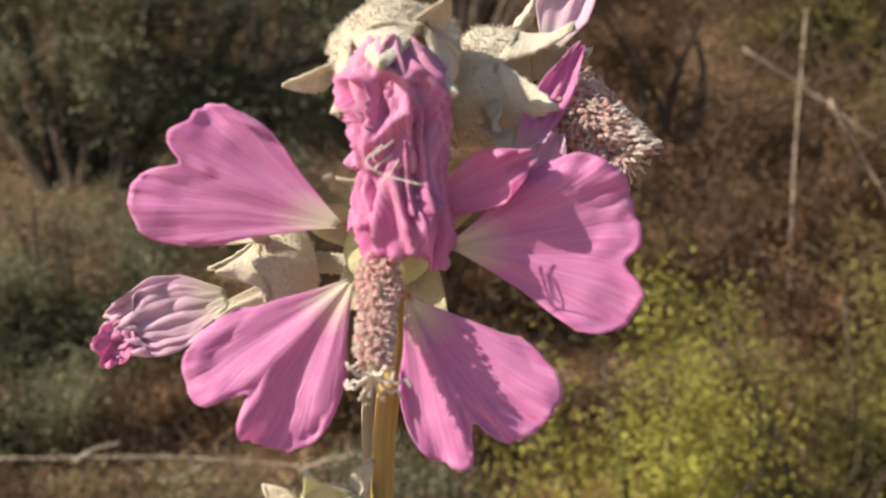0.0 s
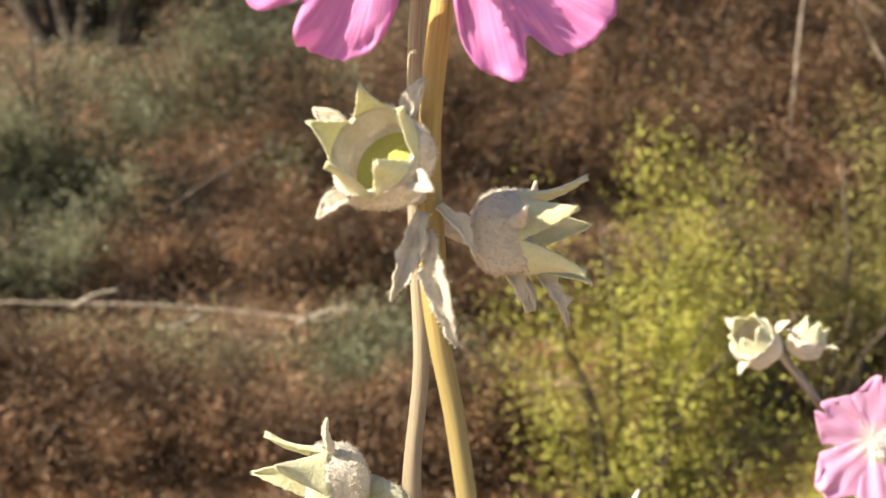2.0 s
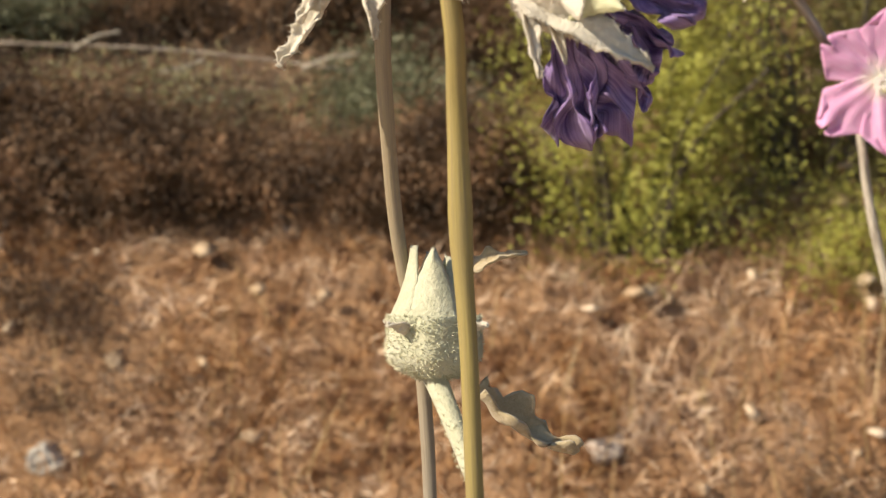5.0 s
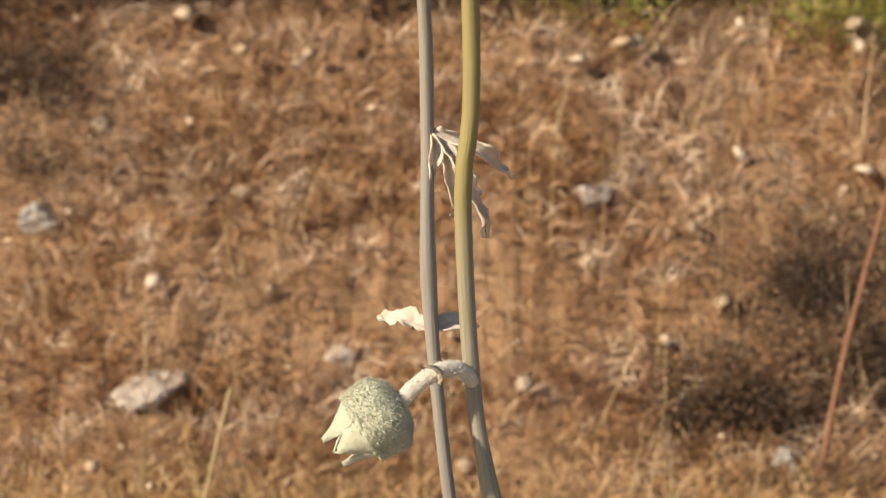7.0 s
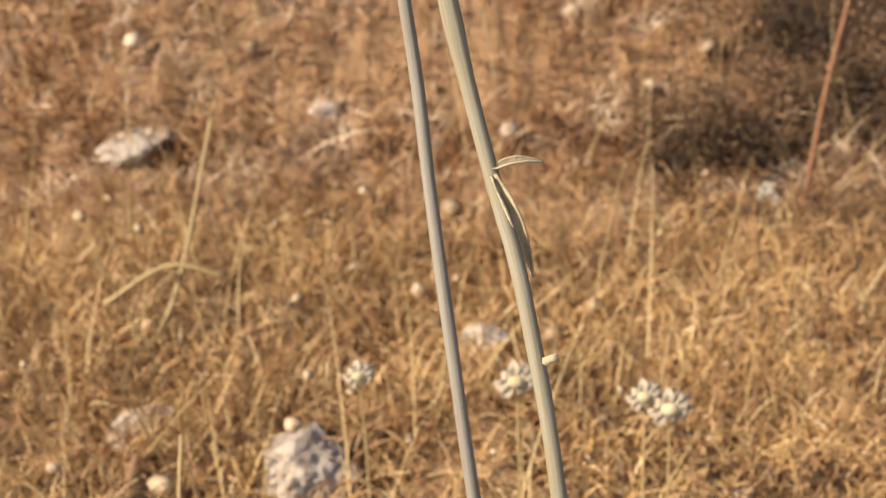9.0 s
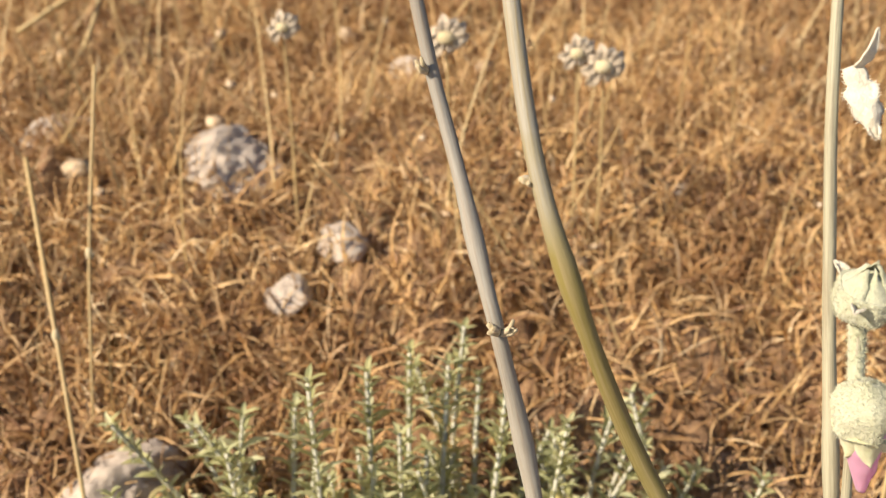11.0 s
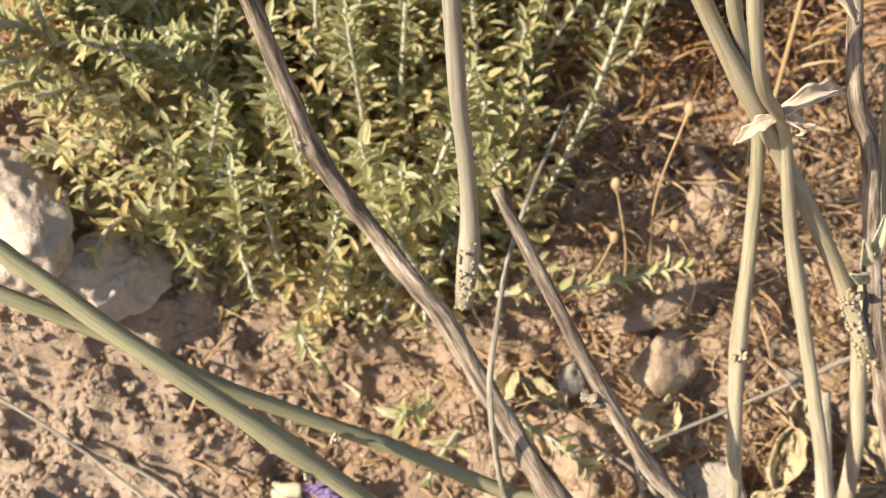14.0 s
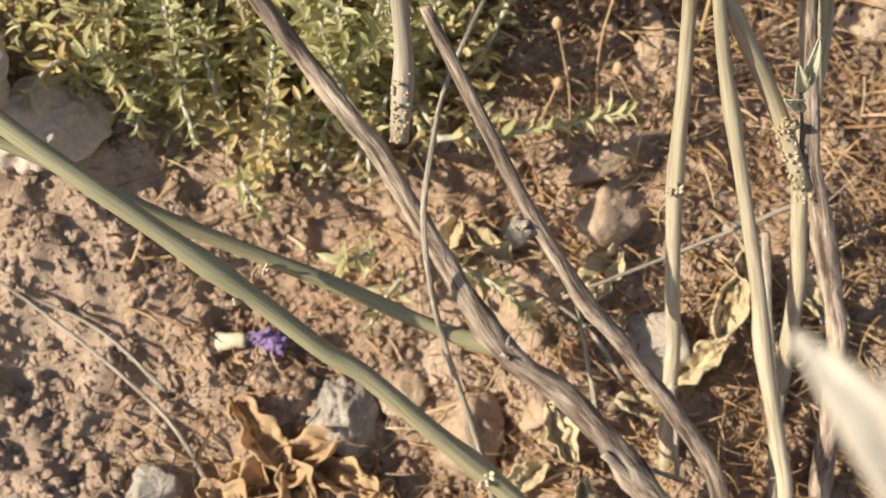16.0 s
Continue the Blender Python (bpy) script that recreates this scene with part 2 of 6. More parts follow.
def soil_material():
    k = Nodes("soil", 0.95)
    big, mid, fine = k.noise(14, 4, 0.6), k.noise(90, 5, 0.65), k.noise(700, 6, 0.75)
    col = k.ramp(mid, [(0.30, (0.25, 0.165, 0.11)), (0.5, (0.45, 0.325, 0.235)), (0.7, (0.65, 0.505, 0.39))])
    col = k.mix(0.35, col, k.ramp(fine, [(0.3, (0.32, 0.23, 0.165)), (0.7, (0.68, 0.56, 0.45))]))
    col = k.mix(k.ramp(big, [(0.45, (0, 0, 0)), (0.65, (0.45, 0.45, 0.45))]), col, (0.42, 0.27, 0.17))
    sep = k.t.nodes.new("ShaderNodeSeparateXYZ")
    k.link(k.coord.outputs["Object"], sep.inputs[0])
    add = k.t.nodes.new("ShaderNodeMath")
    add.operation = "MULTIPLY_ADD"
    k.link(mid, add.inputs[0])
    add.inputs[1].default_value = 0.12
    # Moves the dark litter soil downhill, partly as painted shade behind the stems.
    shift = k.t.nodes.new("ShaderNodeMath")
    shift.inputs[1].default_value = 0.028
    k.link(sep.outputs[1], shift.inputs[0])
    k.link(shift.outputs[0], add.inputs[2])
    uphill = k.ramp(add.outputs[0], [(0.0, (0, 0, 0)), (0.06, (0.9, 0.9, 0.9))])
    col = k.mix(uphill, col, k.ramp(fine, [(0.35, (0.17, 0.085, 0.04)), (0.7, (0.44, 0.25, 0.11))]))
    # Shade among the uphill shrubs is put into the soil colour beyond y 0.43.
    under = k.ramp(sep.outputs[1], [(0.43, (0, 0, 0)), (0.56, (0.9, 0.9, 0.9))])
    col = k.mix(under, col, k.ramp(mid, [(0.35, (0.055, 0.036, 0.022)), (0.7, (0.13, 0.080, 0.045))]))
    k.color(col)
    both = k.mix(0.5, fine, k.noise(330, 4, 0.7))
    k.bump(both, 1.0, 0.0024)
    return k.m


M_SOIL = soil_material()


# ---- building helpers ----
def mesh_of(name, bm, material, smooth=True):
    me = bpy.data.meshes.new(name)
    bm.to_mesh(me)
    bm.free()
    for p in me.polygons:
        p.use_smooth = smooth
    me.materials.append(material)
    return me


def part(name, bm, material, parent, label="", smooth=True):
    ob = new(name, mesh_of(name, bm, material, smooth))
    ob.parent = parent
    return tagged(ob, label)


def thing(name, at, label, category, group="", kind=""):
    ob = new(name)
    ob.empty_display_size = 0.01
    ob.location = at
    return tagged(ob, label, category, group, kind)


def smooth_line(pts, step=0.004):
    """A Catmull-Rom line through the given points."""
    p = [Vector(q) for q in pts]
    p = [p[0] * 2 - p[1]] + p + [p[-1] * 2 - p[-2]]
    out = []
    for a, b, c, d in zip(p, p[1:], p[2:], p[3:]):
        n = max(1, int((c - b).length / step))
        for i in range(n):
            t = i / n
            out.append(0.5 * (2 * b + (c - a) * t + (2 * a - 5 * b + 4 * c - d) * t * t + (3 * b - a - 3 * c + d) * t**3))
    return out + [p[-2]]


def tube(bm, pts, r0, r1, seg=10, rough=0.0, nodes=(), waist=0.0):
    """A tapered tube along pts; nodes are shares of its length where it swells."""
    rings, n, lay = [], len(pts), bm.loops.layers.uv.verify()
    run = [0.0]
    for p, q in zip(pts, pts[1:]):
        run.append(run[-1] + (q - p).length)
    ref = Vector((0.13, 1, 0.21)).normalized()
    for i, q in enumerate(pts):
        way = (pts[min(i + 1, n - 1)] - pts[max(i - 1, 0)]).normalized()
        u = way.cross(ref).normalized()
        v = way.cross(u)
        s = i / max(1, n - 1)
        r = (r0 + (r1 - r0) * s) * (1 - waist * math.sin(math.pi * s))
        for k in nodes:
            r *= 1 + 0.28 * math.exp(-(((s - k) * n / 1.6) ** 2))
        ring = []
        for j in range(seg):
            a = 2 * math.pi * j / seg
            rr = r * (1 + rough * noise.noise(Vector((j * 1.7, i * 0.35, r0 * 9000))) * 2)
            ring.append(bm.verts.new(q + (u * math.cos(a) + v * math.sin(a)) * rr))
        rings.append(ring)
    step = 2 * math.pi * (r0 + r1) / 2 / seg
    for i, (a, b) in enumerate(zip(rings, rings[1:])):
        for j in range(seg):
            f = bm.faces.new((a[j], a[(j + 1) % seg], b[(j + 1) % seg], b[j]))
            for loop, u, v in zip(f.loops, (j, j + 1, j + 1, j), (run[i], run[i], run[i + 1], run[i + 1])):
                loop[lay].uv = (u * step, v)
    bm.faces.new(list(reversed(rings[0])))
    bm.faces.new(rings[-1])


def stem(name, parent, pts, r0, r1, material, label="", rough=0.04, nodes=(), seg=12, step=0.003, waist=0.0):
    bm, way = bmesh.new(), sum((Vector(q) - Vector(p)).length for p, q in zip(pts, pts[1:]))
    line = smooth_line(pts, min(step, way / 14))
    tube(bm, line, r0, r1, seg, rough, nodes, waist)
    ob = part(name, bm, material, parent, label)
    if name == "flower_stalk":
        rng, wool = random.Random(int(way * 1e6)), bmesh.new()
        for p, q in zip(line, line[1:]):
            for _ in range(34):
                out = Vector((rng.gauss(0, 1), rng.gauss(0, 1), rng.gauss(0, 1)))
                out = (out - (q - p).normalized() * out.dot((q - p).normalized())).normalized()
                fuzz(wool, [(p.lerp(q, rng.random()) + out * (r0 + r1) / 2, out)], 0.00042, rng)
        tagged(part("wool", wool, material, ob), kind="stuff")
    return ob


def sheet(bm, rows, uv=True):
    """A grid of faces from rows of points; uv runs along the rows first."""
    lay = bm.loops.layers.uv.verify() if uv else None
    vs = [[bm.verts.new(p) for p in row] for row in rows]
    n, m = len(rows), len(rows[0])
    for i in range(n - 1):
        for j in range(m - 1):
            f = bm.faces.new((vs[i][j], vs[i][j + 1], vs[i + 1][j + 1], vs[i + 1][j]))
            if uv:
                for loop, (a, b) in zip(f.loops, ((i, j), (i, j + 1), (i + 1, j + 1), (i + 1, j))):
                    loop[lay].uv = (a / (n - 1), b / (m - 1))
    return vs


def thicken(ob, t):
    mod = ob.modifiers.new("thickness", "SOLIDIFY")
    mod.thickness, mod.offset = t, 0
    return ob


def frame_of(axis, up=Vector((0, 0, 1))):
    z = Vector(axis).normalized()
    if abs(z.dot(up)) > 0.97:
        up = Vector((0, -1, 0))
    x = up.cross(z).normalized()
    return x, z.cross(x), z


def petal(parent, base, angle, length, width, material, lean=0.1, notch=0.18, notch_at=0.0, skew=0.0, cup=0.12, seed=0, ripple=0.0006, taper=0.75, label="", crumple=0.0, spin=0.0):
    """A petal that leaves base at an angle (degrees from right, towards up) in the upright plane that faces -y; lean brings its tip forward."""
    a = radians(angle)
    ax, side, fwd = Vector((math.cos(a), 0, math.sin(a))), Vector((-math.sin(a), 0, math.cos(a))), Vector((0, -1, 0))
    side = side * math.cos(spin) + fwd * math.sin(spin)
    fwd = ax.cross(side) * (1 if ax.cross(side).y < 0 else -1)
    rows, ns, nt = [], 26, 21
    for i in range(ns):
        s, row = i / (ns - 1), []
        w = width / 2 * (0.24 + 0.76 * min(1, s / taper) ** 0.85) * math.sqrt(max(0.04, 1 - max(0, (s - 0.62) / 0.42) ** 2))
        for j in range(nt):
            t = -1 + 2 * j / (nt - 1)
            edge = 1 - notch * math.exp(-(((t - notch_at) / 0.17) ** 2)) - 0.27 * t**4 + 0.04 * noise.noise(Vector((t * 4 + seed, seed, 3)))
            reach = length * s * (1 - (1 - edge) * s**2)
            h = lean * length * s + cup * width * t * t * s + ripple * s * (math.sin(t * 9 + seed) * 0.5 + 2.2 * noise.noise(Vector((t * 2.2, s * 2, seed + 7))))
            h += ripple * 1.4 * max(0, s - 0.72) * 3 * noise.noise(Vector((t * 7, s * 5, seed)))
            p = Vector(base) + ax * reach + side * (w * t + skew * s * s) + fwd * h
            if crumple:
                q = Vector((t * 3.0, s * 4.4, seed))
                p += crumple * s ** 0.5 * Vector((noise.noise(q), 1.6 * noise.noise(q + Vector((5, 0, 0))), noise.noise(q + Vector((0, 9, 0)))))
            row.append(p)
        rows.append(row)
    bm = bmesh.new()
    sheet(bm, rows)
    return thicken(part("petal", bm, material, parent, label), 0.00012)


def fan_petal(parent, base, angle, half, r_low, r_high, material, notch=0.003, notch_at=0.0, lean=0.1, cup=0.0, seed=0, rounding=(0.42, 0.42), crinkle=0.0009, crumple=0.0, label=""):
    """A two-lobed petal, a fan about base between angle - half and angle + half (degrees from right, towards up); r_low and r_high are its lobes' reaches."""
    base, rows, ns, nt = Vector(base), [], 34, 41
    for i in range(ns):
        s, row = 0.05 + 0.95 * i / (ns - 1), []
        for k in range(nt):
            t = -1 + 2 * k / (nt - 1)
            u = (t + 1) / 2
            reach = r_low + (r_high - r_low) * u * u * (3 - 2 * u)
            reach *= 1 - rounding[0 if t < 0 else 1] * abs(t) ** 5
            reach -= notch * math.exp(-(((t - notch_at) / 0.12) ** 2))
            reach += 0.0007 * noise.noise(Vector((t * 4 + seed, seed, 3))) + 0.00035 * noise.noise(Vector((t * 17, seed, 5)))
            a = radians(angle + half * t * (0.86 + 0.14 * s)) + 0.05 * s * noise.noise(Vector((s * 3, t, seed + 9)))
            r = reach * s
            fold = 0.3 * math.sin(t * 6.5 + seed) + 1.4 * noise.noise(Vector((t * 2.0, s * 1.6, seed + 7))) + 0.25 * noise.noise(Vector((t * 7, s * 2.6, seed)))
            frill = max(0, s - 0.70) * 4 * (noise.noise(Vector((t * 6, s * 5, seed + 2))) + 0.6 * noise.noise(Vector((t * 15, s * 8, seed))))
            h = lean * r + cup * r * t * t + crinkle * (s * fold + frill)
            p = base + Vector((math.cos(a) * r, -h, math.sin(a) * r))
            if crumple:
                q = Vector((t * 2.2, s * 4.0, seed))
                p += crumple * s * Vector((noise.noise(q), 1.5 * noise.noise(q * 1.3 + Vector((5, 0, 0))) + 0.5 * noise.noise(q * 3), noise.noise(q + Vector((0, 9, 0)))))
            row.append(p)
        rows.append(row)
    bm = bmesh.new()
    sheet(bm, rows)
    return thicken(part("petal", bm, material, parent, label), 0.00012)


def limp_petal(parent, top, length, girth, start, arc, material, seed=0, sway=0.0, label=""):
    """A crumpled petal hanging like a wrung cloth; girth gives its half-width at even steps down."""
    rows, ns, nt = [], 46, 44
    steps = [k / (len(girth) - 1) for k in range(len(girth))]
    for i in range(ns):
        s, row = i / (ns - 1), []
        g = float(np.interp(s, steps, girth))
        for k in range(nt):
            t = k / (nt - 1)
            a = start + arc * t + 0.7 * noise.noise(Vector((s * 3, seed, 1)))
            q = Vector((math.cos(a) * 1.1, math.sin(a) * 1.1, s * 1.5 + seed))
            ridge = (1 - 3 * abs(noise.noise(q * 1.7))) * 0.42 + 0.12 * noise.noise(q * 3.4)
            r = g * (0.62 + ridge)
            drop = length * s * (1 + 0.10 * noise.noise(Vector((t * 5, seed, 2))) * s) + 0.0006 * noise.noise(q * 4)
            row.append(Vector(top) + Vector((math.cos(a) * r + sway * s, math.sin(a) * r * 0.8, -drop)))
        rows.append(row)
    bm = bmesh.new()
    sheet(bm, rows)
    return thicken(part("petal", bm, material, parent, label), 0.00012)


def leaf(name, parent, base, tip, width, material, bend=0.2, fold=0.5, teeth=0, up=(0, -0.3, 1), label="", curl=0.0, seed=0):
    """A leaf from base to tip; bend arches it along up, fold closes it on its midrib, teeth scallop the margin."""
    b, t = Vector(base), Vector(tip)
    ax = (t - b).normalized()
    L = (t - b).length
    side = ax.cross(Vector(up)).normalized()
    nrm = side.cross(ax)
    rows, ns, nt = [], 22, 9
    for i in range(ns):
        s = i / (ns - 1)
        w = width / 2 * max(0.06, math.sin(math.pi * min(1, 0.10 + 0.9 * s) ** 0.85)) ** 0.8
        if teeth:
            w *= 1 - (0.30 + 0.25 * noise.noise(Vector((s * 6, seed, 4)))) * abs(math.sin(math.pi * teeth * (s + 0.08 * noise.noise(Vector((s * 7, 1, seed))))))
        row = []
        for j in range(nt):
            q = -1 + 2 * j / (nt - 1)
            wave = curl * width * math.sin(s * 11 + seed + q) * abs(q) + 0.1 * width * noise.noise(Vector((s * 5, q * 2, seed)))
            if teeth:
                wave += 0.16 * width * abs(q) ** 3 * 2.2 * noise.noise(Vector((s * teeth * 1.7, q * 1.5, seed + 5)))
            row.append(b + ax * (L * s) + side * (w * q * math.cos(fold * abs(q))) + nrm * (bend * L * math.sin(math.pi * s) + w * abs(q) * math.sin(fold) + wave))
        rows.append(row)
    bm = bmesh.new()
    sheet(bm, rows)
    if material in (M_BRACT, M_FUZZ, M_FUZZ_GREEN):
        rng, wool = random.Random(seed + 3), bmesh.new()
        for row in rows:
            for k in (0, 0, 0, 0, 4, 8, 8, 8, 8, rng.randrange(9), rng.randrange(9), rng.randrange(9)):
                out = (row[k] - row[4]).normalized() if k != 4 else nrm
                fuzz(wool, [(row[k], (out + nrm * rng.uniform(-0.6, 0.6)).normalized())], width * rng.uniform(0.06, 0.12), rng)
        tagged(part("wool", wool, material, parent), kind="stuff")
    return thicken(part(name, bm, material, parent, label), max(0.00025, width * 0.05))


def fuzz(bm, spots, length, rng):
    """Short hairs: (place, outward) pairs become thin spikes."""
    for p, n in spots:
        n = (n + Vector((rng.uniform(-1, 1), rng.uniform(-1, 1), rng.uniform(-1, 1))) * 0.7).normalized()
        u = n.orthogonal().normalized() * length * 0.14
        bm.faces.new((bm.verts.new(p - u), bm.verts.new(p + u), bm.verts.new(p + n * length * rng.uniform(0.5, 1.2))))


def calyx(parent, at, axis, radius, depth, material, sepal_len=1.1, flare=0.25, turn=0.0, inner=None, bracts=3, bract_len=0.9, bract_out=0.9, seed=0, label="", seeds=False, hairs=900, sepal_material=None, pear=0.5):
    """A cup that opens along axis from its base at 'at', with five pointed sepals and the small leaves below them."""
    x, y, z = frame_of(axis)
    at, rng = Vector(at), random.Random(seed)

    def spot(a, h, k=1.0):
        r = radius * k * (1 - (1 - min(1, h / 0.55)) ** 2.4) ** pear * (1 - 0.10 * max(0, h - 0.6))
        r *= 1 + 0.05 * math.cos(5 * (a - turn)) + 0.05 * noise.noise(Vector((math.cos(a) * 2, math.sin(a) * 2, h * 3 + seed))) + 0.035 * noise.noise(Vector((math.cos(a) * 9, math.sin(a) * 9, h * 11 + seed)))
        return at + (x * math.cos(a) + y * math.sin(a)) * r + z * (depth * h)

    bm, na = bmesh.new(), 56
    rows = [[spot(2 * math.pi * j / na, h) for j in range(na + 1)] for h in [0.0, 0.02] + [0.055 + 0.945 * (k / 17) ** 1.15 for k in range(18)]]
    rows += [[spot(2 * math.pi * j / na, h, k) for j in range(na + 1)] for h, k in ((0.98, 0.9), (0.8, 0.88), (0.55, 0.8))]
    sheet(bm, rows)
    spots = []
    for _ in range(int(hairs * 2.4)):
        a, h = rng.uniform(0, 2 * math.pi), rng.uniform(0.03, 1)
        p = spot(a, h)
        spots.append((p, (p - (at + z * depth * 0.5)).normalized()))
    cup = part("calyx", bm, material, parent, label)
    wool = bmesh.new()
    fuzz(wool, spots, radius * 0.095, rng)
    for i in range(5):
        a0, rows = turn + 2 * math.pi * i / 5, []
        ln = radius * sepal_len * rng.uniform(0.9, 1.12)
        fl = flare + rng.uniform(-0.12, 0.12)
        for k in range(12):
            s, row = k / 11, []
            w = (math.pi / 5) * (1.06 * (1 - s) ** 1.0 if flare > -0.2 else 1.12 * min(1, (1 - s) * 2.0) ** 0.7) + 0.02
            out = radius * (0.96 + fl * s + 0.25 * fl * s * s - 0.10 * math.sin(math.pi * s))
            for j in range(9):
                q = -1 + 2 * j / 8
                a = a0 + w * q
                d = x * math.cos(a) + y * math.sin(a)
                edge = 0.10 * radius * abs(q) ** 2 * (1 - s) + 0.035 * radius * abs(q) ** 3 * math.sin(s * 34 + i)
                row.append(at + d * (out - 0.14 * radius * abs(q) * s + 0.03 * radius * noise.noise(Vector((s * 4, q * 2, seed + i)))) + z * (depth * 0.93 + ln * s - edge))
            rows.append(row)
        bs = bmesh.new()
        sheet(bs, rows)
        mid = [row[4] for row in rows] + [row[0] for row in rows] + [row[8] for row in rows]
        fuzz(wool, [(p + Vector((rng.uniform(-1, 1), rng.uniform(-1, 1), rng.uniform(-1, 1))) * radius * 0.03, (p - at - z * depth * 0.5).normalized()) for p in mid for _ in range(3)], radius * 0.045, rng)
        thicken(part("sepal", bs, sepal_material or M_SEPAL_IN, cup), radius * 0.05)
    tagged(part("wool", wool, material, cup), kind="stuff")
    for i in range(bracts):
        a = turn + 0.6 + 2 * math.pi * i / max(1, bracts)
        d = x * math.cos(a) + y * math.sin(a)
        b0 = at + d * radius * 0.98 + z * depth * 0.72
        leaf("bract", cup, b0, b0 + (d * bract_out + z * (1 - bract_out * 0.6)).normalized() * radius * bract_len, radius * 0.55, M_BRACT, bend=0.06, fold=0.6, up=tuple(z), seed=i)
    if inner:
        bi = bmesh.new()
        rows = []
        for h in (0.0, 0.25, 0.5, 0.75, 1.0):
            rows.append([at + z * depth * ((0.32 + 0.10 * math.cos(h * 3) if flare > -0.2 else 0.95 + 0.40 * math.cos(h * 1.5)) + (0.05 * math.cos(14 * 2 * math.pi * j / 56) * (h > 0.3) * (h < 0.9) if seeds else 0)) + (x * math.cos(2 * math.pi * j / 56) + y * math.sin(2 * math.pi * j / 56)) * radius * 0.80 * max(0.01, h) for j in range(57)])
        sheet(bi, rows)
        part("seed_head" if seeds else "calyx_lining", bi, inner, cup)
    return cup


def anther_column(parent, a, b, r, seed=0, material=None, label="pink fluffy stamen column", spread=1.0, count=420, stigma=False, grain=1.0):
    """A stamen column from a to b, thick with small anthers on threads."""
    rng, a, b = random.Random(seed), Vector(a), Vector(b)
    x, y, z = frame_of(b - a)
    bm = bmesh.new()
    tube(bm, smooth_line([a, a.lerp(b, 0.5), b], 0.001), r * 0.42, r * 0.25, 10, 0.05)
    col = part("stamen_column", bm, M_COLUMN, parent, label)
    bm = bmesh.new()
    for i in range(count):
        s, an = rng.uniform(0.22, 0.98), rng.uniform(0, 2 * math.pi)
        d = (x * math.cos(an) + y * math.sin(an) + z * rng.uniform(-0.2, 0.5)).normalized()
        p = a.lerp(b, s)
        q = p + d * r * rng.uniform(0.55, 1.15) * spread * (1 - 0.35 * s)
        bmesh.ops.create_icosphere(bm, subdivisions=1, radius=r * grain * rng.uniform(0.10, 0.17), matrix=Matrix.Translation(q) @ Matrix.Diagonal((1.3, 0.8, 0.9, 1)))
    tagged(part("anther_fluff", bm, material or M_ANTHER, col), kind="stuff")
    bm = bmesh.new()
    for i in range(count // 4):
        s, an = rng.uniform(0.1, 0.95), rng.uniform(0, 2 * math.pi)
        d = (x * math.cos(an) + y * math.sin(an) + z * 0.3).normalized()
        p = a.lerp(b, s)
        tube(bm, [p, p + d * r * 0.5 * spread, p + d * r * 0.95 * spread + z * r * 0.2], r * 0.04, r * 0.03, 4)
    tagged(part("filament_fluff", bm, M_STIGMA, col), kind="stuff")
    if stigma:
        for i in range(11):
            an = 2 * math.pi * i / 11 + rng.uniform(-0.2, 0.2)
            d = x * math.cos(an) + y * math.sin(an)
            ln, pts = r * rng.uniform(0.9, 1.7), []
            for k in range(9):
                s = k / 8
                pts.append(b + z * r * (0.2 + 1.0 * s - 1.0 * s * s * rng.uniform(0.8, 1.3)) + d * ln * s + Vector((0, 0, -r * 0.5 * s)))
            bm = bmesh.new()
            tube(bm, pts, r * 0.085, r * 0.07, 6, 0.15)
            part("stigma", bm, M_STIGMA, col, "white curled stigma branch")
    return col


# ---- ground ----
PROFILE = ((-30, -16.0), (-2, -0.95), (-0.6, -0.24), (-0.3, -0.085), (-0.18, -0.014), (-0.157, 0.0), (-0.143, 0.012), (-0.1175, 0.033), (-0.09, 0.050), (-0.057, 0.074), (0.0, 0.103), (0.06, 0.112), (0.15, 0.112), (0.25, 0.115), (0.31, 0.15), (0.37, 0.20), (0.45, 0.265), (0.6, 0.37), (0.9, 0.60), (1.5, 1.25), (4, 4.2), (40, 26.0))


def ground_at(x, y):
    ys, zs = [p[0] for p in PROFILE], [p[1] for p in PROFILE]
    z = float(np.interp(y, ys, zs))
    rise = min(1.0, max(0.0, (0.022 - x) / 0.066))
    z += 0.019 * rise * rise * (3 - 2 * rise) * max(0.0, 1 - abs(x + 0.02) / 0.4) * math.exp(-(((y + 0.105) / 0.028) ** 2))
    near = max(0.0, 1 - (abs(x) + abs(y)) / 1.5)
    z += near * (0.010 * noise.noise(Vector((x * 14, y * 14, 0.3))) + 0.004 * noise.noise(Vector((x * 45, y * 45, 1.7))))
    return z + 0.2 * noise.noise(Vector((x * 0.7, y * 0.7, 5))) * min(1, max(0, (abs(x) + abs(y) - 0.8) * 0.5))


def soil_bumps(x, y):
    q = Vector((x, y, 0))
    b = 0.0032 - 0.0075 * abs(noise.noise(q * 48)) - 0.0050 * abs(noise.noise(q * 120 + Vector((7, 2, 0)))) + 0.0046 * noise.noise(q * 42) + 0.0044 * noise.noise(q * 85) + 0.0030 * noise.noise(q * 165) + 0.0024 * noise.noise(q * 310 + Vector((3, 1, 0))) + 0.0012 * noise.noise(q * 600) - 0.001
    return b * max(0.0, 1 - (abs(x) + abs(y)) / 0.9)


def spaced(lo, hi, fine, far, grow=1.28):
    out, v, s = [], lo, fine
    while v < hi:
        out.append(v)
        v += fine
    a, s = lo, fine
    left = []
    while a > -far:
        s *= grow
        a -= s
        left.append(a)
    b, s, right = out[-1], fine, []
    while b < far:
        s *= grow
        b += s
        right.append(b)
    return left[::-1] + out + right


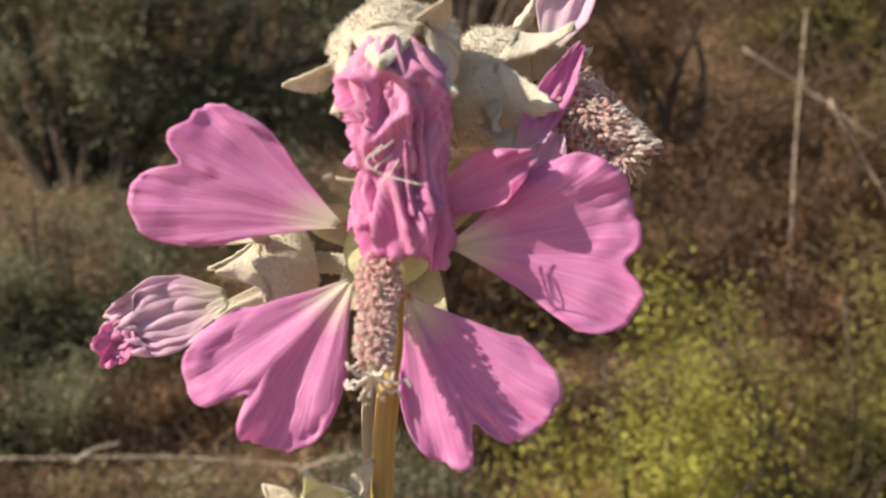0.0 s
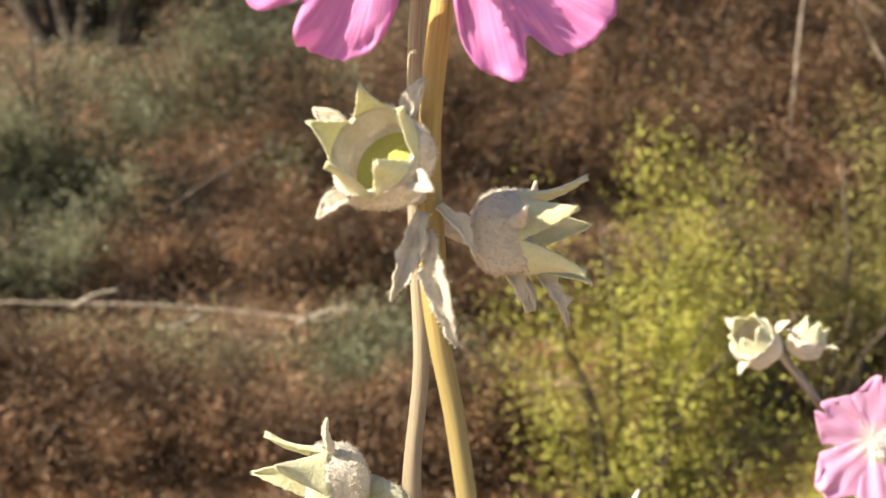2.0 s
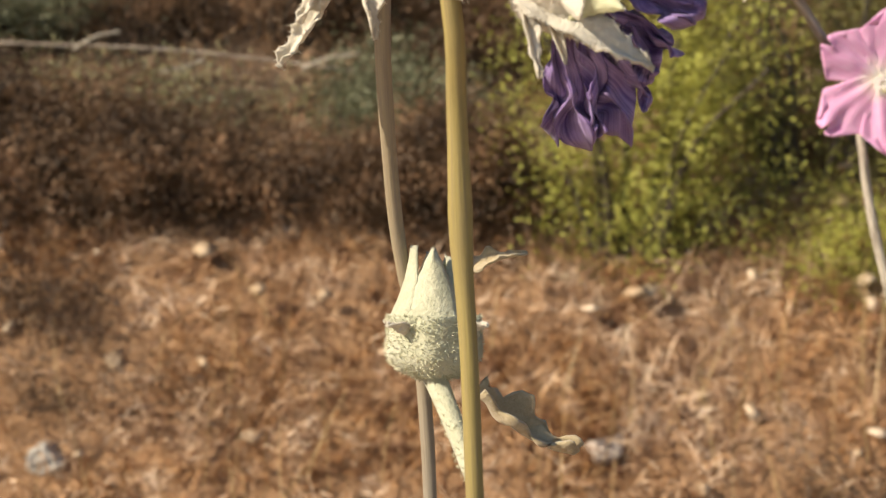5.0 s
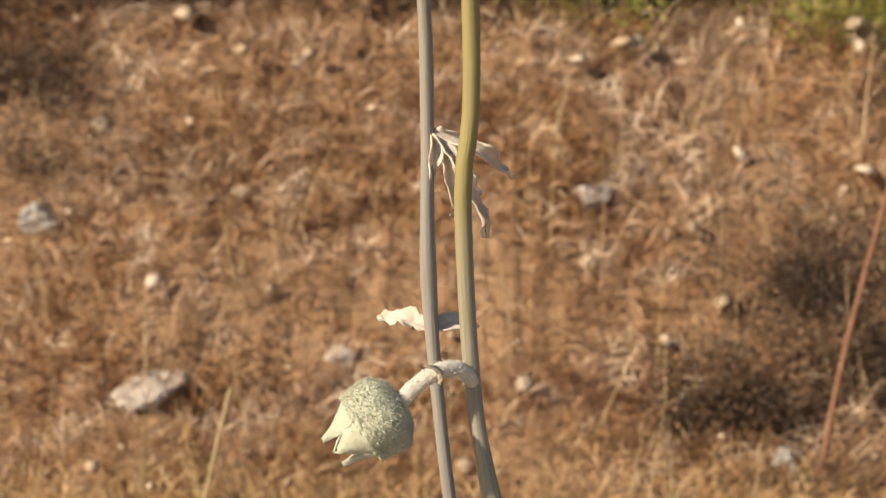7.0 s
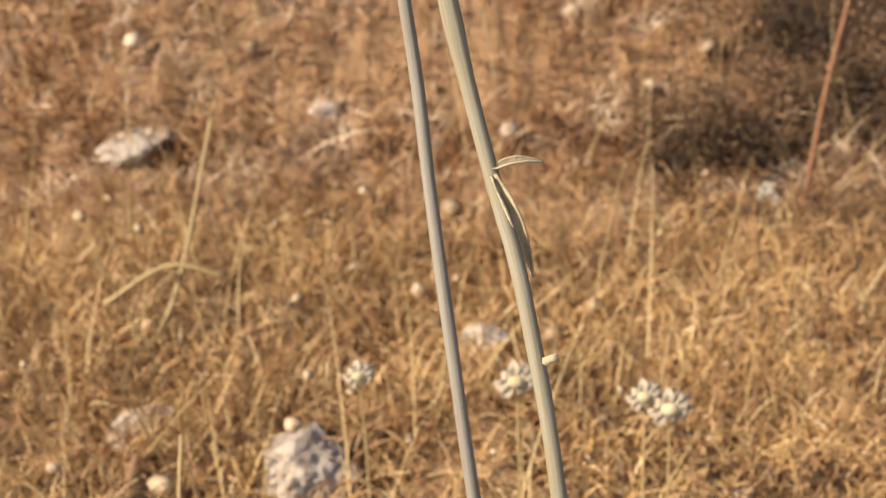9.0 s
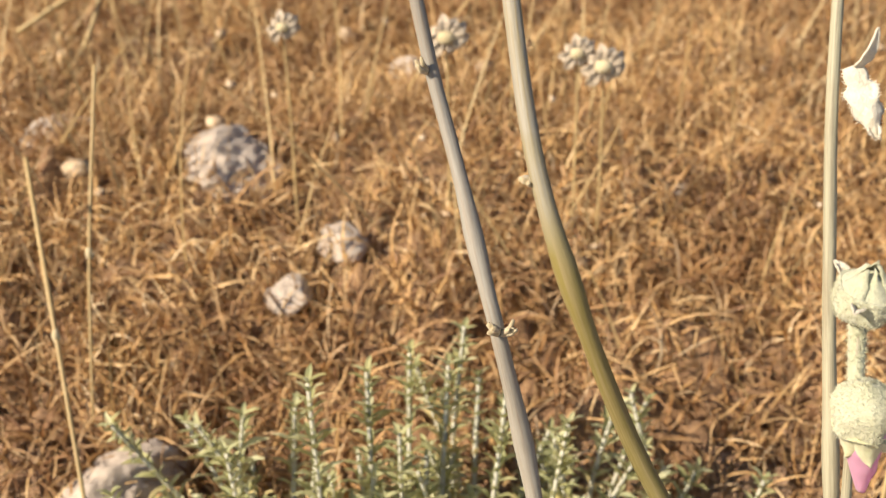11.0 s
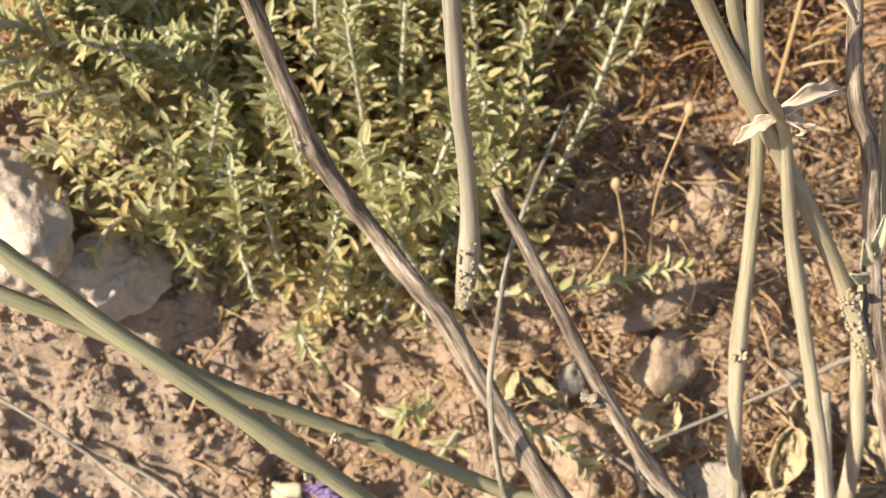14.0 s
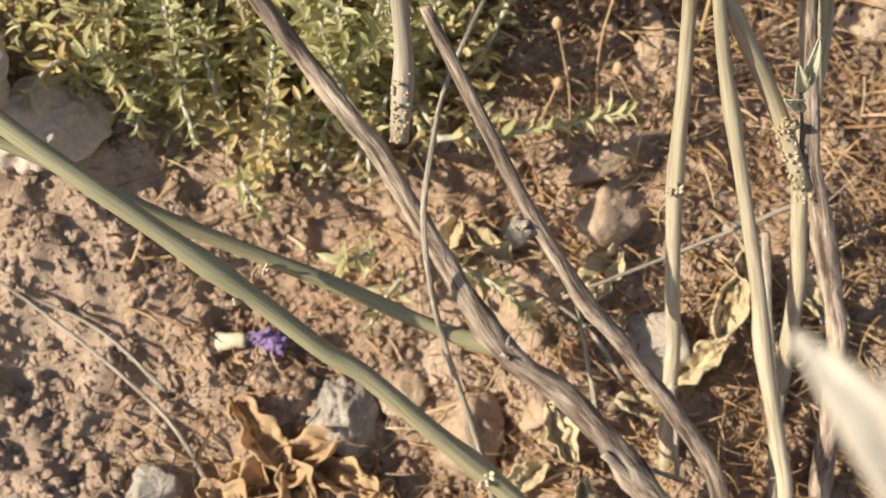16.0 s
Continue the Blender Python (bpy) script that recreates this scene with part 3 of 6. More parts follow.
gx, gy = spaced(-0.11, 0.15, 0.0010, 30), spaced(-0.22, -0.02, 0.0010, 30)
verts = [(x, y, ground_at(x, y) + soil_bumps(x, y)) for y in gy for x in gx]
nx = len(gx)
faces = [(i * nx + j, i * nx + j + 1, (i + 1) * nx + j + 1, (i + 1) * nx + j) for i in range(len(gy) - 1) for j in range(nx - 1)]
me = bpy.data.meshes.new("ground")
me.from_pydata(verts, [], faces)
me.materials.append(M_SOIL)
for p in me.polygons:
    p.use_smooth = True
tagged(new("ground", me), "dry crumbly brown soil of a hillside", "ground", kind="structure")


def top_at(x, y):
    return ground_at(x, y) + soil_bumps(x, y)


# ---- the mallow: main flowering shoot ----
SHOOTS = "mallow shoots"
shoot = thing("mallow_shoot", (0, 0, 0), "tall yellow-green mallow shoot with pink flowers and woolly calyces", "mallow", SHOOTS)
R_LINE = [(-0.0028, -0.0915, 0.4960), (-0.0038, -0.0925, 0.4880), (-0.0048, -0.0935, 0.4768), (-0.0058, -0.0931, 0.4666), (-0.0060, -0.0915, 0.4585), (-0.0051, -0.0905, 0.4438), (-0.0031, -0.0890, 0.4335), (-0.0014, -0.0881, 0.4234), (0.0005, -0.0870, 0.4127), (0.0010, -0.0840, 0.4040), (0.0021, -0.0828, 0.3896), (0.0034, -0.0828, 0.3768), (0.0049, -0.0834, 0.3580), (0.0054, -0.0849, 0.3423), (0.0046, -0.0867, 0.3326), (0.0061, -0.0905, 0.3109), (0.0081, -0.0925, 0.2995), (0.0109, -0.0955, 0.2875), (0.0144, -0.0998, 0.2744), (0.0175, -0.1050, 0.2643), (0.0213, -0.1130, 0.2450), (0.0239, -0.1216, 0.2249), (0.0263, -0.1365, 0.2077), (0.0309, -0.1435, 0.1931), (0.0389, -0.1440, 0.1733), (0.0459, -0.1468, 0.1605), (0.0522, -0.1483, 0.1478), (0.0607, -0.1489, 0.1334), (0.0689, -0.1487, 0.1177), (0.0868, -0.1480, 0.0853), (0.0934, -0.1505, 0.0721), (0.0967, -0.1549, 0.0639)]
stem("stem", shoot, R_LINE, 0.00118, 0.0014, M_STEM_R, waist=0.20, nodes=(0.09, 0.21, 0.43, 0.68, 0.88))


def stub_scar(parent, at, way, material, seed=0):
    """A small torn leaf base on a stem."""
    rng, at, way = random.Random(seed), Vector(at), Vector(way).normalized()
    bm = bmesh.new()
    for k in range(4):
        d = (way + Vector((rng.uniform(-1, 1), rng.uniform(-1, 1), rng.uniform(-0.6, 1))) * 0.7).normalized()
        tube(bm, [at - way * 0.0003, at + d * 0.0009, at + d * 0.0016 + Vector((0, 0, rng.uniform(-0.0005, 0.0007)))], 0.0006, 0.0002, 6, 0.3)
    return part("leaf_scar", bm, material, parent)


for i, (p, w) in enumerate((((0.0204, -0.112, 0.2569), (1, -0.3, 0.3)), ((0.0262, -0.138, 0.2043), (-1, -0.6, 0)), ((0.0455, -0.1485, 0.1614), (0.6, -1, 0.3)), ((0.0600, -0.1500, 0.1370), (1, -0.6, 0.6)), ((0.0935, -0.1515, 0.0740), (-1, -0.5, 0.5)))):
    stub_scar(shoot, p, w, M_DRYBRACT, i)

# the open flower
open_flower = calyx(shoot, (-0.0048, -0.0925, 0.4896), (0, -1, -0.18), 0.0034, 0.0034, M_SEPAL_IN, sepal_len=0.55, flare=1.5, turn=0.35, bracts=3, bract_len=1.1, seed=3, label="open five-petalled flower on a pale woolly calyx", hairs=300)
for at, ang, half, lo, hi, notch, n_at, lean, cup, rnd, sd in (
    ((-0.0086, -0.0990, 0.4898), 157, 30, 0.0174, 0.0216, 0.0030, 0.05, 0.08, -0.06, (0.36, 0.36), 1),
    ((-0.0078, -0.0995, 0.4852), 230, 35, 0.0190, 0.0177, 0.0034, -0.08, 0.12, -0.08, (0.40, 0.46), 2),
    ((-0.0032, -0.0995, 0.4836), 303, 36, 0.0168, 0.0182, 0.0036, -0.13, 0.12, -0.06, (0.46, 0.36), 3),
    ((0.0008, -0.0985, 0.4880), 4, 38, 0.0196, 0.0175, 0.0020, -0.24, 0.05, 0.04, (0.26, 0.44), 4),
):
    fan_petal(open_flower, at, ang, half, lo, hi, M_PETAL, notch, n_at, lean, cup, sd, rnd, label="pink notched petal with a white base")
petal(open_flower, (-0.0022, -0.0985, 0.4905), 27, 0.0130, 0.0058, M_PETAL_HOT, lean=0.16, notch=0.10, cup=0.25, seed=5, label="folded pink petal")
anther_column(open_flower, (-0.0052, -0.0995, 0.4888), (-0.0054, -0.1075, 0.4772), 0.0022, seed=5, stigma=True, count=950, grain=0.72, material=M_ANTHER_PINK)
bm = bmesh.new()
bmesh.ops.create_icosphere(bm, subdivisions=3, radius=0.0030, matrix=Matrix.Translation((-0.0048, -0.0968, 0.4876)) @ Matrix.Diagonal((1.45, 0.5, 1.2, 1)))
part("flower_throat", bm, M_SEPAL_IN, open_flower)

# wilted flower above it
wilted = calyx(shoot, (-0.0040, -0.0930, 0.5094), (0.03, -0.62, -0.74), 0.0062, 0.0062, M_FUZZ, sepal_len=1.15, flare=0.08, turn=0.5, inner=M_DRYBRACT, bracts=3, bract_len=0.9, sepal_material=M_FUZZ, seed=8, label="wilted flower hanging from a woolly calyx")
for start, arc, seed, sway, length, girth in (
    (2.6, 4.6, 3, 0.0012, 0.0205, (0.0022, 0.0050, 0.0056, 0.0042, 0.0034, 0.0040, 0.0050, 0.0040)),
    (3.3, 3.4, 9, -0.0002, 0.0125, (0.0026, 0.0052, 0.0058, 0.0052, 0.0036)),
    (4.4, 2.6, 14, 0.0016, 0.0165, (0.0020, 0.0040, 0.0048, 0.0042, 0.0036, 0.0040)),
    (2.4, 2.2, 21, -0.0006, 0.0175, (0.0018, 0.0034, 0.0040, 0.0034, 0.0030, 0.0036)),
):
    limp_petal(wilted, (-0.0040, -0.1012, 0.5072), length, girth, start, arc, M_PETAL_HOT, seed, sway, "crumpled magenta petal")
for i in range(4):
    rng = random.Random(40 + i)
    a = Vector((-0.0036 + rng.uniform(-0.001, 0.0014), -0.1062, 0.4965 + rng.uniform(-0.001, 0.001)))
    bm = bmesh.new()
    tube(bm, smooth_line([a, a + Vector((rng.uniform(-0.002, 0.002), -0.001, -0.0015)), a + Vector((rng.uniform(-0.0035, 0.0035), -0.0012, rng.uniform(-0.004, -0.002)))], 0.0005), 0.00011, 0.00008, 5)
    part("stigma", bm, M_STIGMA, wilted)
stem("flower_stalk", shoot, [(-0.0034, -0.0920, 0.4935), (-0.0038, -0.0905, 0.502), (-0.0040, -0.0928, 0.5098)], 0.0010, 0.0012, M_FUZZ)

# faded flower behind with its stamen column out
faded = calyx(shoot, (0.0010, -0.0870, 0.5048), (0.90, -0.24, -0.12), 0.0062, 0.0075, M_FUZZ, sepal_len=1.0, flare=0.25, turn=0.9, bracts=3, bract_len=0.9, sepal_material=M_FUZZ, seed=9, label="faded flower in a woolly calyx")
anther_column(faded, (0.0108, -0.0905, 0.5050), (0.0192, -0.0938, 0.4962), 0.0033, seed=15, count=2200, spread=1.1, material=M_ANTHER_PALE, grain=0.5, label="fluffy pale pink stamen column")
petal(faded, (0.0074, -0.0950, 0.4955), 61, 0.0142, 0.0034, M_PETAL, lean=-0.05, notch=0.05, cup=0.3, seed=21, taper=0.3, label="narrow folded pink petal")
petal(faded, (0.0112, -0.0900, 0.5078), 70, 0.0100, 0.0055, M_PETAL_PALE, lean=0.05, notch=0.15, cup=0.3, seed=22, taper=0.4, label="pale pink petal")
petal(faded, (0.0085, -0.0950, 0.4925), 62, 0.0075, 0.0040, M_PETAL_PALE, lean=0.0, notch=0.05, cup=0.3, seed=23, taper=0.3, label="pale pink petal")
stem("flower_stalk", shoot, [(-0.0032, -0.0915, 0.494), (-0.0012, -0.0885, 0.5015), (0.0012, -0.0870, 0.5050)], 0.0010, 0.0012, M_FUZZ)
leaf("bract", shoot, (0.0040, -0.0940, 0.4998), (0.0072, -0.0955, 0.4945), 0.0032, M_BRACT, fold=0.4, teeth=3)
leaf("bract", shoot, (-0.0075, -0.0950, 0.4920), (-0.0112, -0.0975, 0.4945), 0.0022, M_BRACT, fold=0.6, teeth=3)

# closed flower at the side
closing = calyx(shoot, (-0.0125, -0.0900, 0.4865), (-0.95, -0.15, -0.16), 0.0045, 0.0060, M_FUZZ, sepal_len=1.1, flare=0.0, turn=0.2, bracts=3, bract_len=1.0, sepal_material=M_FUZZ, seed=10, label="closing flower in a cream calyx")
for ang, sd in ((196, 31), (203, 32), (190, 33)):
    petal(closing, (-0.0216, -0.0915, 0.4832), ang, 0.0125, 0.0062, M_PETAL_PALE, lean=0.04, notch=0.05, cup=0.18, seed=sd, taper=0.35, crumple=0.0004, label="rolled pale pink petal")
petal(closing, (-0.0312, -0.0925, 0.4808), 240, 0.0048, 0.0040, M_PETAL_HOT, lean=0.1, notch=0.05, cup=0.3, seed=35, taper=0.3, crumple=0.0010, label="crumpled magenta petal")
stem("flower_stalk", shoot, [(-0.0040, -0.0920, 0.485), (-0.0085, -0.0895, 0.4862), (-0.0127, -0.0900, 0.4866)], 0.0009, 0.0011, M_FUZZ)

# pair of calyces at the next node
pair_a = calyx(shoot, (-0.0091, -0.0925, 0.4582), (-0.36, -0.86, 0.38), 0.0050, 0.0062, M_FUZZ, sepal_len=0.95, flare=0.04, turn=0.45, inner=M_LIME, bracts=4, bract_len=0.85, bract_out=0.85, seed=21, label="open empty calyx, lime green inside", sepal_material=M_SEPAL_IN)
pair_b = calyx(shoot, (-0.0018, -0.0868, 0.4520), (0.97, -0.12, 0.04), 0.0045, 0.0064, M_FUZZ, sepal_len=1.35, flare=0.32, turn=0.1, inner=M_SEPAL_IN, bracts=3, bract_len=1.0, seed=22, label="open woolly calyx facing sideways")
stem("flower_stalk", shoot, [(-0.0060, -0.0912, 0.4560), (-0.0076, -0.0920, 0.4566), (-0.0092, -0.0927, 0.4580)], 0.0011, 0.0013, M_FUZZ)
stem("flower_stalk", shoot, [(-0.0058, -0.0905, 0.4548), (-0.0038, -0.0885, 0.4528), (-0.0016, -0.0868, 0.4521)], 0.0009, 0.0012, M_FUZZ)
leaf("bract", shoot, (-0.0066, -0.0935, 0.4545), (-0.0095, -0.0950, 0.4455), 0.0038, M_BRACT, bend=0.05, fold=0.7, teeth=4, up=(0.3, -1, 0.2))
leaf("bract", shoot, (-0.0060, -0.0935, 0.4525), (-0.0028, -0.0953, 0.4412), 0.0044, M_BRACT, bend=0.06, fold=0.8, teeth=8, up=(-0.3, -1, 0.2))
leaf("bract", shoot, (-0.0052, -0.0925, 0.4550), (-0.0012, -0.0915, 0.4500), 0.0028, M_BRACT, bend=0.15, fold=0.7, teeth=3, up=(0.5, -1, 0.6))
leaf("bract", shoot, (0.0008, -0.0870, 0.4495), (0.0045, -0.0860, 0.4437), 0.0030, M_BRACT, bend=0.15, fold=0.8, teeth=3, up=(0.6, -1, 0.3))
leaf("bract", shoot, (0.0050, -0.0862, 0.4485), (0.0090, -0.0838, 0.4420), 0.0028, M_BRACT, bend=0.12, fold=0.8, teeth=5, up=(0.6, -1, 0.3))

# spent purple flower
spent = calyx(shoot, (0.0060, -0.0872, 0.4192), (0.95, -0.15, -0.26), 0.0047, 0.0085, M_FUZZ, sepal_len=0.95, flare=0.05, turn=0.7, bracts=3, bract_len=1.05, bract_out=0.8, seed=25, label="spent flower with shrivelled purple petals", hairs=1300)
for ang, half, lo, hi, bx, bz, sd in ((14, 17, 0.0092, 0.0098, 0.0155, 0.4188, 51), (-8, 14, 0.0118, 0.0112, 0.0155, 0.4178, 52), (-38, 17, 0.0125, 0.0118, 0.0145, 0.4172, 53), (-60, 17, 0.0168, 0.0150, 0.0132, 0.4168, 54), (-80, 15, 0.0160, 0.0172, 0.0122, 0.4166, 55)):
    fan_petal(spent, (bx - 0.0012, -0.0872 - 0.0004 * (sd % 3), bz), ang, half, lo, hi, M_PURPLE, notch=0.0022, notch_at=0.1 * (sd % 5 - 2), lean=-0.1 if ang > -20 else -0.45, cup=0.10, seed=sd, rounding=(0.2, 0.2), crinkle=0.0008, crumple=0.0028, label="shrivelled purple petal")
stem("flower_stalk", shoot, [(0.0004, -0.0878, 0.4163), (0.0018, -0.0885, 0.4188), (0.0038, -0.0882, 0.4202), (0.0062, -0.0873, 0.4194)], 0.0010, 0.0018, M_FUZZ)
leaf("bract", shoot, (0.0012, -0.0890, 0.4165), (0.0088, -0.0905, 0.4170), 0.0022, M_BRACT, bend=0.03, fold=0.7)
leaf("bract", shoot, (0.0066, -0.0905, 0.4165), (0.0205, -0.0915, 0.4100), 0.0052, M_BRACT, bend=0.05, fold=0.35, teeth=8, up=(0.2, -1, 0.4), label="woolly bract, tawny inside")
leaf("bract", shoot, (0.0070, -0.0905, 0.4160), (0.0092, -0.0918, 0.4085), 0.0024, M_BRACT, bend=0.04, fold=0.8, teeth=3, up=(0.5, -1, 0.2))
leaf("bract", shoot, (0.0095, -0.0905, 0.4150), (0.0118, -0.0912, 0.4100), 0.0016, M_BRACT, bend=0.04, fold=0.8, up=(0.5, -1, 0.2))

# closed calyx behind the stem, and its leaf
bud_e = calyx(shoot, (-0.0008, -0.0710, 0.3703), (-0.04, 0.22, 1), 0.0056, 0.0080, M_FUZZ_GREEN, pear=0.62, sepal_len=1.45, flare=-0.40, sepal_material=M_FUZZ_GREEN, turn=0.3, bracts=4, bract_len=0.55, bract_out=1.0, seed=31, label="closed green woolly calyx", hairs=1500)
stem("flower_stalk", shoot, [(0.0044, -0.0826, 0.3630), (0.0022, -0.0772, 0.3664), (-0.0008, -0.0711, 0.3710)], 0.0010, 0.0014, M_FUZZ_GREEN)
leaf("bract", shoot, (0.0002, -0.0655, 0.3808), (0.0100, -0.0635, 0.3850), 0.0034, M_DRYBRACT, bend=0.12, fold=0.6, teeth=5, up=(0, -0.6, 1))
leaf("bract", shoot, (0.0042, -0.0720, 0.3692), (0.0168, -0.0690, 0.3612), 0.0082, M_DRYBRACT, bend=-0.10, fold=1.0, teeth=3, up=(0.2, -0.5, 1), label="grey woolly leaf folded on its midrib")

# nodding green calyx lower down
bud_g = calyx(shoot, (-0.0020, -0.0948, 0.3102), (-0.80, -0.22, -0.52), 0.0045, 0.0058, M_FUZZ_GREEN, sepal_len=0.95, flare=-0.30, turn=0.1, inner=M_SEPAL_IN, sepal_material=M_FUZZ_GREEN, bracts=0, seed=33, label="nodding pale green calyx", hairs=1500)
stem("flower_stalk", shoot, [(0.0062, -0.0908, 0.3108), (0.0046, -0.0920, 0.3130), (0.0022, -0.0935, 0.3134), (-0.0005, -0.0944, 0.3118), (-0.0024, -0.0950, 0.3098)], 0.0009, 0.0010, M_FUZZ)
leaf("bract", shoot, (0.0022, -0.0945, 0.3122), (0.0006, -0.0958, 0.3150), 0.0014, M_DRYBRACT, fold=0.8)
leaf("bract", shoot, (0.0140, -0.1000, 0.2762), (0.0192, -0.1015, 0.2630), 0.0026, M_DRYBRACT, bend=0.06, fold=1.0, up=(0.6, -1, 0), label="dry folded leaf")
leaf("bract", shoot, (0.0138, -0.0995, 0.2766), (0.0205, -0.0970, 0.2766), 0.0018, M_DRYBRACT, bend=0.08, fold=0.9, up=(0, -0.4, 1), label="dry folded leaf")

# ---- second shoot ----
shoot_l = thing("mallow_shoot", (0, 0, 0), "grey bare mallow shoot with small dry leaves and one calyx", "mallow", SHOOTS)
L_LINE = [(-0.0060, -0.0850, 0.4940), (-0.0078, -0.0825, 0.4772), (-0.0080, -0.0818, 0.4650), (-0.0076, -0.0810, 0.4500), (-0.0069, -0.0800, 0.4373), (-0.0078, -0.0782, 0.4250), (-0.0078, -0.0760, 0.4121), (-0.0071, -0.0715, 0.3990), (-0.0057, -0.0680, 0.3861), (-0.0027, -0.0665, 0.3715), (-0.0007, -0.0664, 0.3505), (-0.0002, -0.0680, 0.3363), (0.0001, -0.0710, 0.3205), (0.0009, -0.0735, 0.3090), (0.0026, -0.0773, 0.2948), (0.0046, -0.0805, 0.2810), (0.0063, -0.0855, 0.2664), (0.0103, -0.0960, 0.2377), (0.0132, -0.1000, 0.2181), (0.0158, -0.1035, 0.2060), (0.0193, -0.1100, 0.1941), (0.0227, -0.1190, 0.1819), (0.0249, -0.1230, 0.1740), (0.0286, -0.1255, 0.1588), (0.0316, -0.1305, 0.1440), (0.0333, -0.1342, 0.1295), (0.0345, -0.1365, 0.1047), (0.0356, -0.1360, 0.0917), (0.0362, -0.1385, 0.0780), (0.0350, -0.1438, 0.0664)]
stem("stem", shoot_l, L_LINE, 0.00098, 0.00145, M_STEM_L, waist=0.24, nodes=(0.17, 0.4, 0.71, 0.78, 0.86, 0.98))
bud_c = calyx(shoot_l, (-0.0130, -0.0768, 0.4222), (-0.92, -0.36, 0.08), 0.0046, 0.0062, M_FUZZ, sepal_len=1.45, flare=0.36, turn=0.6, inner=M_LIME, bracts=3, bract_len=1.05, bract_out=0.95, seed=41, label="pale green calyx with long pointed sepals")
stem("flower_stalk", shoot_l, [(-0.0086, -0.0785, 0.4200), (-0.0100, -0.0785, 0.4218), (-0.0131, -0.0768, 0.4223)], 0.0011, 0.0014, M_FUZZ_GREEN)
leaf("bract", shoot_l, (-0.0118, -0.0790, 0.4195), (-0.0190, -0.0785, 0.4078), 0.0048, M_BRACT, bend=-0.08, fold=0.8, teeth=8, up=(-0.6, -1, 0.5))
leaf("bract", shoot_l, (-0.0122, -0.0790, 0.4190), (-0.0165, -0.0790, 0.4125), 0.0034, M_BRACT, bend=0.06, fold=0.8, teeth=3, up=(-0.6, -1, 0.5))
leaf("bract", shoot_l, (-0.0110, -0.0795, 0.4190), (-0.0082, -0.0805, 0.4112), 0.0036, M_BRACT, bend=0.10, fold=0.8, teeth=5, up=(0.6, -1, 0.5))
leaf("bract", shoot_l, (-0.0118, -0.0790, 0.4195), (-0.0088, -0.0795, 0.4172), 0.0016, M_BRACT, bend=0.1, fold=0.6, up=(0.2, -1, 0.5))
for tip, w, tw in (((0.0112, -0.0629, 0.3283), 0.0038, 6), ((0.0079, -0.0656, 0.3206), 0.0042, 7), ((0.0001, -0.0685, 0.3285), 0.0030, 0), ((0.0032, -0.0670, 0.3240), 0.0030, 4)):
    leaf("bract", shoot_l, (0.0006, -0.0680, 0.3358), tip, w * 0.85, M_CURL, bend=0.14, fold=0.9, teeth=tw, up=(0.4, -1, 0.5), label="dry curled leaf", curl=0.22, seed=int(w * 1e5))
leaf("bract", shoot_l, (0.0006, -0.0722, 0.3100), (-0.0064, -0.0690, 0.3098), 0.0046, M_CURL, bend=0.12, fold=0.5, teeth=3, up=(0, -0.6, 1))
leaf("bract", shoot_l, (0.0006, -0.0722, 0.3100), (0.0070, -0.0700, 0.3095), 0.0034, M_CURL, bend=0.10, fold=0.5, up=(0, -0.6, 1))
for i, (p, w) in enumerate((((0.0150, -0.1050, 0.2055), (-1, -0.6, 0.4)), ((0.0243, -0.1240, 0.1760), (-1, -0.3, 0.9)), ((0.0256, -0.1235, 0.1755), (1, -0.3, 0.9)), ((0.0325, -0.1315, 0.1440), (0.8, -1, 0.2)), ((0.0335, -0.1352, 0.1200), (-1, -0.6, 0.2)))):
    stub_scar(shoot_l, p, w, M_DRYBRACT, 20 + i)
def bud_collar(parent, a, b, r, seed, count=60):
    """A warty sleeve of dormant buds round a stem's foot."""
    rng, bm, a, b = random.Random(seed), bmesh.new(), Vector(a), Vector(b)
    x, y, z = frame_of(b - a)
    for k in range(count):
        t = rng.uniform(0, 6.283)
        c = a.lerp(b, rng.random()) + (x * math.cos(t) + y * math.sin(t)) * r
        bmesh.ops.create_icosphere(bm, subdivisions=1, radius=rng.uniform(0.0002, 0.0004), matrix=Matrix.Translation(c))
    return tagged(part("bud_collar", bm, M_DRYBRACT, parent), "warty cream collar of dormant buds", kind="stuff")


bud_collar(shoot_l, (0.0358, -0.1400, 0.0775), (0.0350, -0.1438, 0.0664), 0.0013, 5, 120)
bud_collar(shoot, (0.0925, -0.1502, 0.0740), (0.0972, -0.1560, 0.0620), 0.0012, 6, 90)

# ---- woody base and dead branches ----
dead = thing("dead_branch", (0, 0, 0), "thick dark weathered dead mallow branch rising from the root", "branch")
stem("branch", dead, [(-0.0019, -0.1277, 0.1387), (0.0014, -0.1305, 0.1304), (0.0059, -0.1336, 0.1194), (0.0105, -0.1345, 0.1020), (0.0135, -0.1335, 0.0895), (0.0212, -0.136, 0.0759), (0.0279, -0.1416, 0.0685), (0.0326, -0.1453, 0.063), (0.039, -0.1515, 0.0531), (0.0504, -0.1622, 0.0368), (0.062, -0.1667, 0.0273), (0.0752, -0.176, 0.0130), (0.0861, -0.1818, -0.004), (0.092, -0.186, -0.022)], 0.0011, 0.0029, M_BARK, waist=0.14, rough=0.2, nodes=(0.25, 0.6, 0.78), seg=16, step=0.0018)
